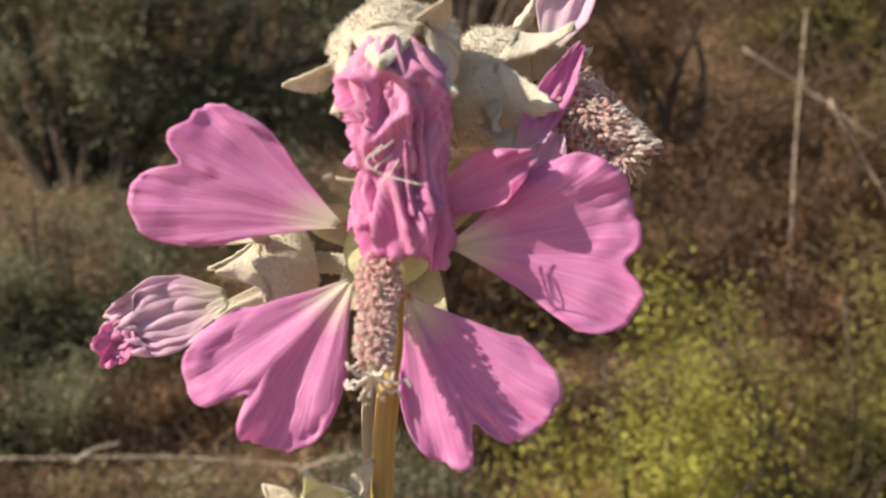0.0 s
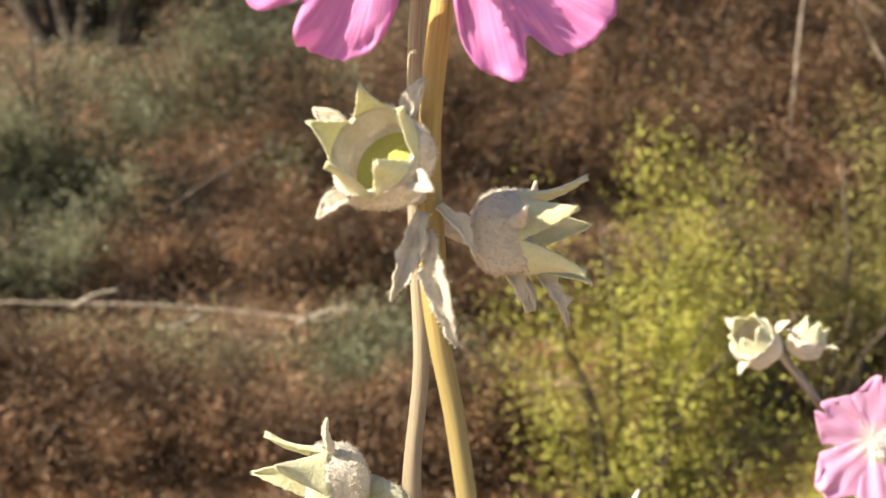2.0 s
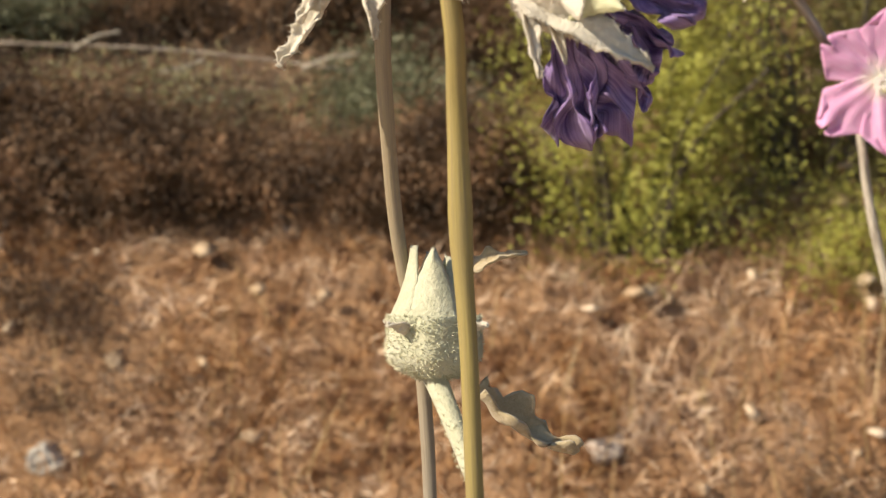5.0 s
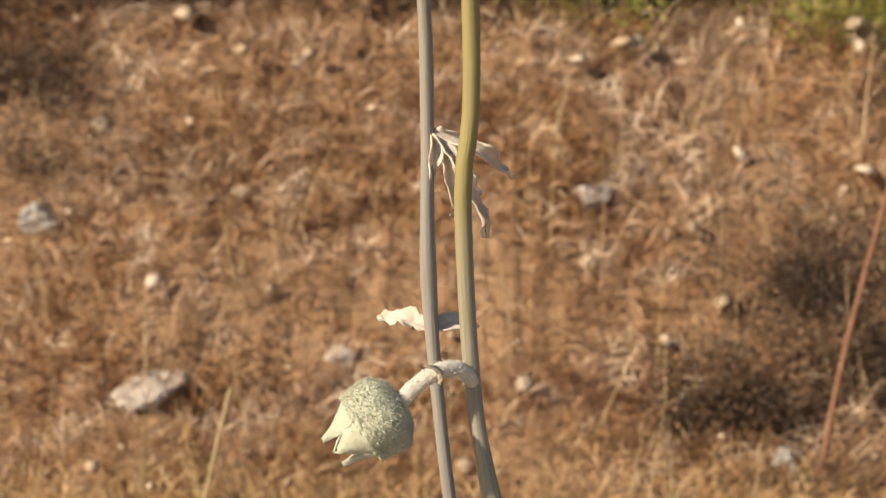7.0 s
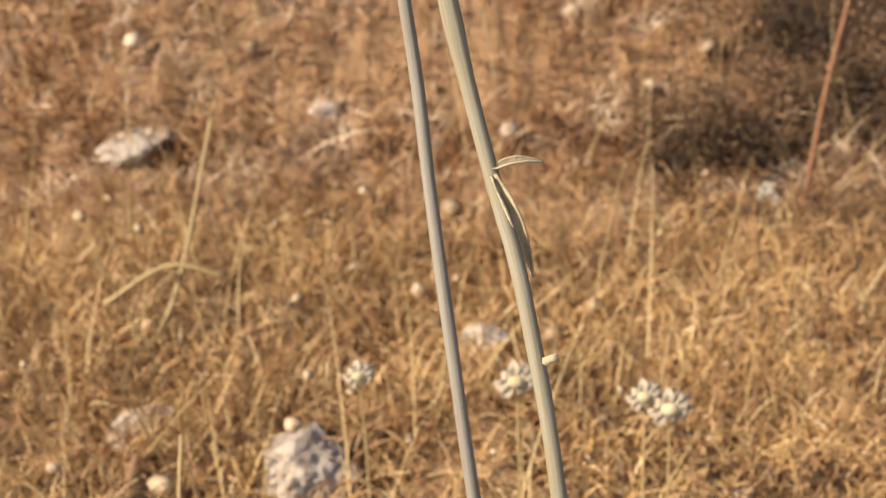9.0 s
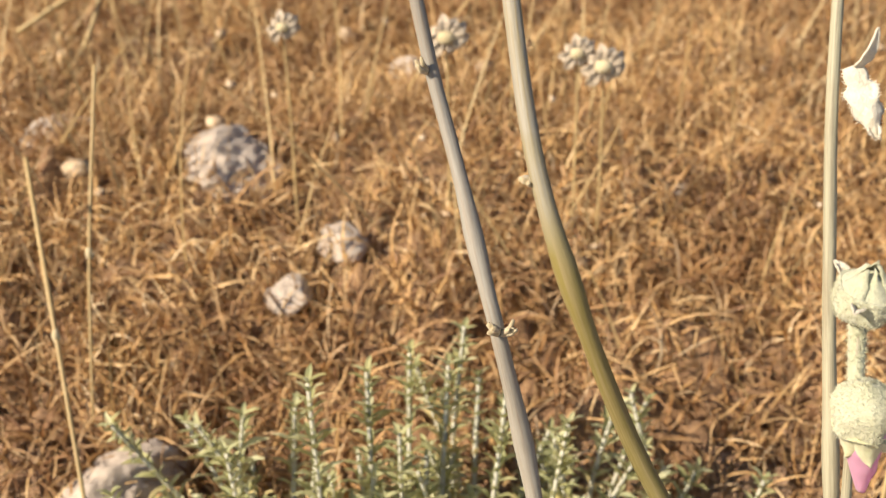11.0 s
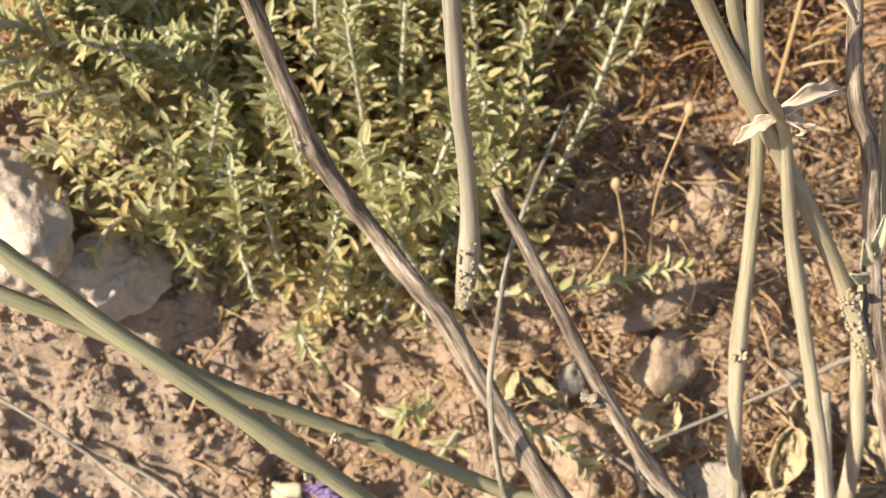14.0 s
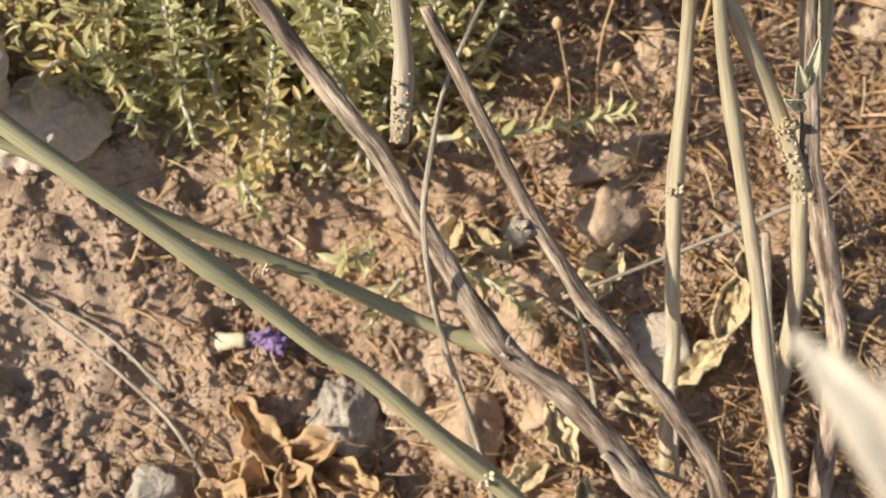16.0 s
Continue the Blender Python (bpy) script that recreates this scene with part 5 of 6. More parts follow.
def chip(rng):
    """A flat pale flake of leaf or husk."""
    y = 0.02 + 0.50 * rng.random()
    x = rng.uniform(-0.16 - 0.4 * y, 0.18 + 0.4 * y)
    r = (0.0022 + 0.0060 * rng.random() ** 2) * (0.5 + 1.6 * y)
    c = Vector((x, y, ground_at(x, y) + rng.uniform(0.002, 0.014)))
    u = Vector((rng.uniform(-1, 1), rng.uniform(-1, 1), rng.uniform(-0.5, 0.5))).normalized()
    v = u.cross(Vector((rng.uniform(-0.6, 0.6), -1, 0.8))).normalized()
    n = u.cross(v) * r * 0.25
    p = [tuple(c + u * r * math.cos(a) * rng.uniform(0.7, 1.2) + v * r * 0.7 * math.sin(a)) for a in (0, 1.05, 2.1, 3.14, 4.2, 5.2)] + [tuple(c + n), tuple(c - n)]
    return p, [(k, (k + 1) % 6, 6) for k in range(6)] + [((k + 1) % 6, k, 7) for k in range(6)]


many("pale_husks", chip, 130, M_HUSK, "pale husks and leaf flakes lying in the grass", 6)
for i, (pts, r, mat, label) in enumerate((
    ([(-0.108, 0.120, 0.108), (-0.090, 0.148, 0.125), (-0.075, 0.175, 0.185)], 0.0010, M_STALK, "straw stalk leaning over the grass"),
    ([(-0.112, 0.145, 0.128), (-0.090, 0.150, 0.140), (-0.070, 0.150, 0.136)], 0.0011, M_STALK, "straw stalk lying on the grass"),
    ([(0.150, 0.235, 0.110), (0.156, 0.242, 0.170), (0.168, 0.246, 0.250)], 0.0012, M_RUST, "rust-red dry stalk in the grass"),
    ([(0.156, 0.243, 0.178), (0.170, 0.248, 0.205), (0.186, 0.250, 0.222)], 0.0009, M_RUST, "rust-red dry stalk in the grass"),
    ([(-0.0690, -0.0080, 0.150), (-0.0560, -0.0480, 0.1290), (-0.0420, -0.0880, 0.0700)], 0.0006, M_STALK, "thin bent straw stalk"),
    ([(-0.0560, 0.010, 0.165), (-0.0560, -0.0150, 0.130), (-0.0560, -0.030, 0.095)], 0.0005, M_STALK, "thin bent straw stalk"),
    ([(0.1130, -0.0560, 0.150), (0.1030, -0.0800, 0.1060), (0.0920, -0.1000, 0.0480)], 0.0006, M_STALK, "thin tawny straw stalk"),
    ([(0.1180, -0.0560, 0.140), (0.1090, -0.0720, 0.1180), (0.1040, -0.0800, 0.1080)], 0.0005, M_STALK, "thin tawny straw stalk"),
)):
    sk = thing("straw_stalk", (0, 0, 0), label, "dry plant", "single straw stalks")
    stem("stalk", sk, pts, r, r * 0.7, mat, seg=6)
    if r < 0.0008:
        bm = bmesh.new()
        bmesh.ops.create_icosphere(bm, subdivisions=2, radius=0.0013, matrix=Matrix.Translation(pts[1]) @ Matrix.Diagonal((0.7, 0.7, 1.3, 1)))
        part("husk", bm, M_PALELEAF, sk)


# ---- thyme bush ----
def thyme_leaf(at, way, up, length, rng):
    at, way = Vector(at), Vector(way).normalized()
    side = way.cross(Vector(up)).normalized()
    lift = side.cross(way)
    w, p = length * 0.165, []
    for s, k, h in ((0, 0.3, 0), (0.3, 1, 0.05), (0.65, 0.9, 0.06), (1, 0.08, -0.02)):
        m = at + way * length * s + lift * length * h
        p += [tuple(m - side * w * k + lift * w * 0.45 * k), tuple(m), tuple(m + side * w * k + lift * w * 0.45 * k)]
    return p, [(3 * i + j, 3 * i + j + 1, 3 * i + j + 4, 3 * i + j + 3) for i in range(3) for j in (0, 1)]


def sprig(parent, pts, seed, old=0.25, size=0.0062):
    """A woody thread with pairs of narrow leaves, crowded at its tip; the lowest leaves have yellowed."""
    rng, line = random.Random(seed), smooth_line(pts, 0.0010)
    bm = bmesh.new()
    tube(bm, line, 0.00060, 0.00042, 6, 0.1)
    st = part("sprig", bm, M_THYME_STEM, parent)
    sets = ([], []), ([], [])
    n, step = len(line), 2
    for i in range(2, n, step):
        s = i / n
        way = (line[min(i + 1, n - 1)] - line[i - 1]).normalized()
        x, y, z = frame_of(way)
        a = (i // step % 2) * math.pi / 2 + rng.uniform(-0.4, 0.4)
        for k in range(2 if s < 0.8 else 4):
            b = a + k * math.pi * (1 if s < 0.8 else 0.5)
            d = x * math.cos(b) + y * math.sin(b)
            ln = size * 0.84 * rng.uniform(0.7, 1.15) * (1 if s < 0.85 else 0.70)
            p, f = thyme_leaf(line[i], d * (1.0 if s < 0.85 else 0.85) + z * rng.uniform(0.3, 0.9), z, ln, rng)
            vs, fs = sets[1 if s < old and rng.random() < 0.8 else 0]
            k0 = len(vs)
            vs += p
            fs += [tuple(q + k0 for q in c) for c in f]
            if rng.random() < 0.8 and s < 0.85:
                p, f = thyme_leaf(line[i], d * 0.7 + x * rng.uniform(-0.5, 0.5) + z, z, ln * 0.55, rng)
                k0 = len(vs)
                vs += p
                fs += [tuple(q + k0 for q in c) for c in f]
    for (vs, fs), mat, nm in ((sets[0], M_THYME, "leaves"), (sets[1], M_THYME_OLD, "yellowed_leaves")):
        if vs:
            me = bpy.data.meshes.new(nm)
            me.from_pydata(vs, [], fs)
            me.materials.append(mat)
            ob = new(nm, me)
            ob.parent = st
            tagged(ob, kind="stuff")
    return st


thyme = thing("thyme_bush", (0, 0, 0), "low grey-green thyme bush with pale stems and yellowing lower leaves", "bush")
rng = random.Random(12)
for i in range(160):
    u, v = rng.uniform(-1, 1), rng.uniform(-1, 1)
    bx, by = 0.012 + u * 0.062, -0.082 + v * 0.032
    bz = ground_at(bx, by)
    h = rng.uniform(0.026, 0.056) * (1 - 0.35 * abs(u))
    lean = Vector((u * 0.4 + rng.gauss(-0.05, 0.30), v * 0.25 + rng.gauss(-0.02, 0.26), 1)).normalized()
    if bx < -0.030 or (bx < -0.016 and by < -0.074) or (bx > 0.045 and by < -0.085):
        continue
    b = Vector((bx, by, bz - 0.002))
    sprig(thyme, [b, b + lean * h * 0.45 + Vector((rng.gauss(0, 0.003), rng.gauss(0, 0.003), 0)), b + lean * h + Vector((0, 0, 0.006))], 300 + i, old=rng.uniform(0.2, 0.75), size=rng.uniform(0.0052, 0.0070))
for i, pts in enumerate(([(0.0413, -0.1275, 0.0520), (0.058, -0.1255, 0.0515), (0.0744, -0.1245, 0.0543)], [(0.043, -0.142, 0.036), (0.050, -0.1485, 0.037), (0.0555, -0.152, 0.034)], [(0.029, -0.1325, 0.030), (0.027, -0.138, 0.034), (0.024, -0.141, 0.036)], [(0.035, -0.137, 0.028), (0.031, -0.144, 0.029), (0.028, -0.148, 0.026)], [(0.010, -0.118, 0.036), (0.006, -0.126, 0.042), (0.010, -0.132, 0.040)])):
    sprig(thyme, pts, 500 + i, old=0.15, size=0.0062)
for i, (tx, ty, tz) in enumerate(((0.0143, -0.0452, 0.1227), (0.0058, -0.0607, 0.1283), (-0.0049, -0.0693, 0.1316), (-0.040, -0.0821, 0.1159), (0.033, -0.060, 0.122), (0.045, -0.064, 0.118), (0.062, -0.070, 0.108), (0.076, -0.078, 0.100), (0.022, -0.052, 0.124), (-0.020, -0.075, 0.120))):
    bx, by = tx * 0.72 + 0.004, ty - 0.012
    b = Vector((bx, by, ground_at(bx, by)))
    sprig(thyme, [b, b.lerp(Vector((tx, ty, tz)), 0.5) + Vector((0, 0, 0.004)), (tx, ty, tz)], 600 + i, old=0.3, size=0.0066)

for i in range(34):
    b = Vector((rng.uniform(-0.036, 0.000), rng.uniform(-0.098, -0.070), 0))
    b.z = ground_at(b.x, b.y) + (0.008 if b.x < -0.024 else 0.0)
    tip = b + Vector((rng.uniform(-0.026, 0.004), rng.uniform(-0.026, 0.004), rng.uniform(0.016, 0.042)))
    sprig(thyme, [b, b.lerp(tip, 0.5) + Vector((0, 0, 0.007)), tip], 700 + i, old=rng.uniform(0.3, 0.75), size=rng.uniform(0.0048, 0.0060))
for i in range(28):
    b = Vector((rng.uniform(-0.022, 0.040), rng.uniform(-0.112, -0.098), 0))
    b.z = ground_at(b.x, b.y) + 0.002
    tip = b + Vector((rng.uniform(-0.012, 0.008), rng.uniform(-0.016, -0.005), rng.uniform(-0.002, 0.012)))
    sprig(thyme, [b, b.lerp(tip, 0.5) + Vector((0, 0, 0.006)), tip], 800 + i, old=rng.uniform(0.4, 0.95), size=rng.uniform(0.0046, 0.0060))

for mat, count, label in ((M_THYME, 2400, "grey-green inner foliage"), (M_THYME_OLD, 2000, "yellowed dry inner foliage")):
    vs, fs = [], []
    for i in range(count):
        x, y = rng.uniform(-0.036, 0.052), rng.uniform(-0.116, -0.060)
        z = ground_at(x, y) + 0.030 * rng.random() ** 1.3 + 0.001
        p, f = thyme_leaf((x, y, z), (rng.uniform(-1, 1), rng.uniform(-1, 1), rng.uniform(-0.2, 0.8)), (rng.uniform(-0.5, 0.5), rng.uniform(-0.8, 0.2), 1), rng.uniform(0.0026, 0.0044), rng)
        fs += [tuple(q + len(vs) for q in c) for c in f]
        vs += p
    me = bpy.data.meshes.new("inner_foliage")
    me.from_pydata(vs, [], fs)
    me.materials.append(mat)
    inner = new("inner_foliage", me)
    inner.parent = thyme
    tagged(inner, label, kind="stuff")

# ---- fallen leaves, a fallen flower, dry twigs ----
def dead_leaf(at, length, width, turn, seed, material=None, label="crumpled tan dead leaf on the soil"):
    a = Vector(on_ground(at[0], at[1], at[2] if len(at) > 2 else 0.003))
    d = Vector((math.cos(turn), math.sin(turn), 0.15 + 0.55 * math.sin(turn))).normalized()
    rows = []
    side = d.cross(Vector((0, -0.3, 1))).normalized()
    up = side.cross(d).normalized()
    for i in range(30):
        s, row = i / 29, []
        w = width / 2 * max(0.05, math.sin(math.pi * (0.06 + 0.9 * s))) ** 0.6 * (1 + 0.45 * noise.noise(Vector((s * 5, seed, 2))) - 0.10 * abs(math.sin(s * 9 + seed)))
        roll = 0.7 * noise.noise(Vector((s * 1.6, seed, 8)))
        for k in range(21):
            q = -1 + 2 * k / 20
            n = noise.noise(Vector((s * 3, q * 2, seed)))
            crease = 0.5 - abs(noise.noise(Vector((s * 5, q * 3.5, seed + 4)))) * 2
            lift = width * (0.36 * q * q + 0.36 * n + 0.13 * crease + 0.10 * noise.noise(Vector((s * 13, q * 9, seed))) + 0.35 * roll * q)
            row.append(a + d * length * (s - 0.5) + side * w * q * (0.70 + 0.25 * n) + up * lift)
        rows.append(row)
    bm = bmesh.new()
    sheet(bm, rows)
    ob = new("dead_leaf", mesh_of("dead_leaf", bm, material or M_DRYLEAF))
    thicken(ob, 0.0003)
    return tagged(ob, label, "leaf", "fallen leaves")


for i, (x, y, ln, wd, tn) in enumerate(((0.007, -0.1560, 0.017, 0.010, 2.3), (0.013, -0.1600, 0.020, 0.012, 0.4), (0.004, -0.1620, 0.016, 0.011, 1.0), (0.022, -0.1630, 0.014, 0.010, -0.4), (0.014, -0.1660, 0.016, 0.012, 1.9), (0.028, -0.1655, 0.012, 0.008, 0.9), (0.001, -0.1670, 0.013, 0.010, 2.7))):
    dead_leaf((x, y), ln, wd, tn, 1 + i, label="crumpled brown dead leaf on the soil")
for i, (x, y, ln, wd, tn) in enumerate(((0.071, -0.1370, 0.0115, 0.011, 0.8), (0.062, -0.158, 0.012, 0.008, 2.0), (0.056, -0.163, 0.010, 0.007, 0.4), (0.088, -0.150, 0.013, 0.008, 0.5), (0.094, -0.143, 0.012, 0.009, 1.1), (0.098, -0.138, 0.013, 0.010, 1.6), (0.105, -0.150, 0.012, 0.008, 0.2), (0.050, -0.131, 0.010, 0.007, 2.6), (0.043, -0.130, 0.009, 0.007, 1.0), (0.066, -0.170, 0.010, 0.007, 1.7), (0.110, -0.142, 0.014, 0.008, 2.3), (0.077, -0.155, 0.010, 0.007, 2.9))):
    dead_leaf((x, y, 0.006), ln, wd, tn, 10 + i, M_PALELEAF, "crumpled pale dead leaf under the stems")
fallen = thing("fallen_flower", (0, 0, 0), "shrivelled purple flower fallen on the soil", "flower")
fp = Vector(on_ground(0.006, -0.1425, 0.002))
bm = bmesh.new()
tube(bm, smooth_line([fp + Vector((-0.0066, 0.0002, 0)), fp + Vector((-0.004, 0, 0.0006)), fp + Vector((-0.0014, 0, 0.0004))], 0.0006), 0.0016, 0.0014, 10, 0.15)
part("flower_base", bm, M_COLUMN, fallen, "cream base of the fallen flower")
for i in range(5):
    petal(fallen, fp + Vector((-0.001, 0.0003 * i, 0.0002 * i)), 40 - 24 * i, 0.0075, 0.0050, M_PURPLE, lean=0.2, cup=0.2, seed=80 + i, crumple=0.0014, taper=0.5)
for i, pts in enumerate(([(-0.060, -0.128, 0.040), (-0.036, -0.1385, 0.0285), (-0.012, -0.1525, 0.0115), (-0.002, -0.164, 0.001)], [(-0.036, -0.138, 0.028), (-0.022, -0.1420, 0.0215), (-0.010, -0.150, 0.0125)], [(0.062, -0.150, 0.0345), (0.088, -0.141, 0.038), (0.108, -0.134, 0.041)], [(0.095, -0.1490, 0.0480), (0.0965, -0.1560, 0.033), (0.0985, -0.163, 0.019), (0.100, -0.172, 0.0)], [(0.062, -0.1620, 0.022), (0.070, -0.168, 0.014), (0.082, -0.172, 0.010)], [(0.0670, -0.1740, 0.022), (0.077, -0.1770, 0.013), (0.092, -0.1800, 0.004)], [(0.0520, -0.140, 0.030), (0.066, -0.146, 0.0235), (0.074, -0.153, 0.014)], [(0.080, -0.163, 0.026), (0.0812, -0.1665, 0.015), (0.082, -0.169, 0.006)], [(0.0640, -0.148, 0.034), (0.067, -0.157, 0.020), (0.069, -0.164, 0.008)])):
    tw = thing("dry_twig", (0, 0, 0), "dry pale twig lying on the ground", "twig", "dry twigs")
    stem("twig", tw, pts, 0.0003 + 0.0005 * (i in (3, 5)), 0.0005 + 0.0008 * (i in (3, 5)), M_TWIG, rough=0.12, seg=7)

# dry seed stalks behind the stems
for i, (x, y, h) in enumerate(((0.066, -0.118, 0.034), (0.072, -0.112, 0.040), (0.060, -0.120, 0.024), (0.078, -0.120, 0.028), (0.083, -0.110, 0.038), (0.052, -0.120, 0.020))):
    st = thing("seed_stalk", (0, 0, 0), "thin rust-coloured dry seed stalk", "dry plant", "seed stalks")
    rng = random.Random(700 + i)
    b = Vector(on_ground(x, y))
    tip = b + Vector((rng.uniform(-0.006, 0.006), rng.uniform(-0.004, 0.004), h))
    stem("stalk", st, [b, b.lerp(tip, 0.5) + Vector((rng.uniform(-0.003, 0.003), 0, 0)), tip], 0.00025, 0.0002, M_DRYLEAF, seg=5)
    bm = bmesh.new()
    bmesh.ops.create_icosphere(bm, subdivisions=2, radius=0.0011, matrix=Matrix.Translation(tip) @ Matrix.Diagonal((0.8, 0.8, 1.2, 1)))
    part("seed_pod", bm, M_DRYLEAF, st)

# dried white daisies in the grass
for i, (x, y, z, r) in enumerate(((0.0635, 0.033, 0.157, 0.0058), (0.0570, 0.034, 0.160, 0.0048), (-0.0155, 0.035, 0.166, 0.0042), (0.0245, 0.037, 0.163, 0.0058))):
    da = thing("dried_daisy", (0, 0, 0), "dried white daisy head on a thin stalk", "flower", "dried daisies")
    stem("stalk", da, [(x + 0.002, y, ground_at(x, y) - 0.002), (x + 0.001, y, z - 0.02), (x, y, z)], 0.0004, 0.0003, M_STALK, seg=5)
    bm = bmesh.new()
    bmesh.ops.create_icosphere(bm, subdivisions=2, radius=r * 0.42, matrix=Matrix.Translation((x, y - r * 0.15, z)) @ Matrix.Diagonal((1, 0.7, 0.8, 1)))
    part("disc", bm, M_PALELEAF, da, "tan flower disc")
    for k in range(11):
        an = 2 * math.pi * k / 11
        leaf("ray", da, (x + math.cos(an) * r * 0.3, y - 0.0006, z + math.sin(an) * r * 0.3), (x + math.cos(an) * r, y + 0.001, z + math.sin(an + 0.4 * (k % 3)) * r * (0.6 + 0.12 * (k % 4))), r * 0.55, M_HUSKRAY, bend=0.25, fold=0.3, up=(0, -1, 0))

# ---- farther plants ----
far_mallow = thing("mallow_shoot", (0, 0, 0), "farther mallow shoot with pale buds and pink flowers", "mallow", SHOOTS)
stem("stem", far_mallow, [(0.0670, 0.0640, 0.4200), (0.0745, 0.066, 0.4110), (0.0860, 0.072, 0.395), (0.0955, 0.072, 0.36), (0.125, 0.070, 0.28), (0.165, 0.068, 0.20), (0.21, 0.068, 0.105)], 0.0010, 0.0015, M_TWIG)
for at, ax, r, sd in (((0.0640, 0.0620, 0.4190), (-0.5, -0.5, 0.5), 0.0052, 1), ((0.0715, 0.0640, 0.4185), (0.3, -0.2, 0.8), 0.0040, 3)):
    calyx(far_mallow, at, ax, r, r * 1.5, M_FUZZ, sepal_len=0.9, flare=-0.2, bracts=3, seed=200 + sd, label="pale woolly bud", hairs=200)
far_flower = calyx(far_mallow, (0.0875, 0.0700, 0.4010), (-0.2, -1, 0), 0.0045, 0.005, M_FUZZ, sepal_len=1.0, flare=0.8, seed=205, label="pale pink open flower", hairs=100)
for k, (ang, ln) in enumerate(((150, 0.0150), (225, 0.0165), (285, 0.0170), (20, 0.0155), (85, 0.0150))):
    petal(far_flower, (0.0875, 0.0595, 0.4010), ang, ln, 0.0135, M_PETAL_FAR, lean=0.12, notch=0.15, cup=-0.05, seed=90 + k, label="pale pink petal")

anther_column(far_flower, (0.0875, 0.0590, 0.4010), (0.0868, 0.0530, 0.3985), 0.0018, seed=7, material=M_STIGMA, count=200, label="white stamen column")


def shrub(name, at, wide, high, deep, leaves, size, material, label, seed, limbs=9, wood=None):
    """Limbs from one foot and a loose crown of many leaves in clumps with gaps between them."""
    sh = thing(name, (0, 0, 0), label, "shrub", "shrubs uphill")
    rng, b = random.Random(seed), Vector((at[0], at[1], ground_at(at[0], at[1]) - 0.02))
    bm, tips = bmesh.new(), []
    for i in range(limbs):
        u = rng.uniform(-1, 1)
        t = b + Vector((u * wide, rng.uniform(-deep, deep), high * rng.uniform(0.45, 1.0) * (1 - 0.35 * u * u)))
        mid = b.lerp(t, 0.5) + Vector((rng.gauss(0, wide * 0.1), 0, high * 0.08))
        line = smooth_line([b + Vector((u * wide * 0.2, 0, 0)), mid, t], high * 0.06)
        tube(bm, line, high * 0.018, high * 0.005, 6, 0.15)
        tips += line[len(line) // 3:]
    part("trunk", bm, wood or M_SHRUB_WOOD, sh)
    clumps = [tips[rng.randrange(len(tips))] + Vector((rng.gauss(0, wide * 0.13), rng.gauss(0, deep * 0.3), rng.gauss(0, high * 0.09))) for _ in range(70)]
    vs, fs = [], []
    tall = 2.6 if material is M_SHRUB_GREEN else 1.0
    size *= 0.38
    for i in range(int(leaves * 2.2)):
        c = clumps[rng.randrange(len(clumps))]
        p = c + Vector((rng.gauss(0, 1), rng.gauss(0, 1), rng.gauss(0, tall))) * size * 3.9
        d = Vector((rng.uniform(-1, 1), rng.uniform(-1, 1), rng.uniform(-0.3, 1))).normalized()
        s = d.cross(Vector((rng.uniform(-1, 1), rng.uniform(-1, 1), rng.uniform(-1, 1)))).normalized()
        n = d.cross(s) * size * 0.12
        ln = size * rng.uniform(0.6, 1.3)
        k = len(vs)
        vs += [tuple(p), tuple(p + d * ln * 0.5 - s * ln * 0.30 + n), tuple(p + d * ln), tuple(p + d * ln * 0.5 + s * ln * 0.30 + n)]
        fs += [(k, k + 2, k + 1), (k, k + 3, k + 2)]
    me = bpy.data.meshes.new("crown")
    me.from_pydata(vs, [], fs)
    me.materials.append(material)
    ob = new("crown", me)
    ob.parent = sh
    tagged(ob, kind="stuff")
    return sh


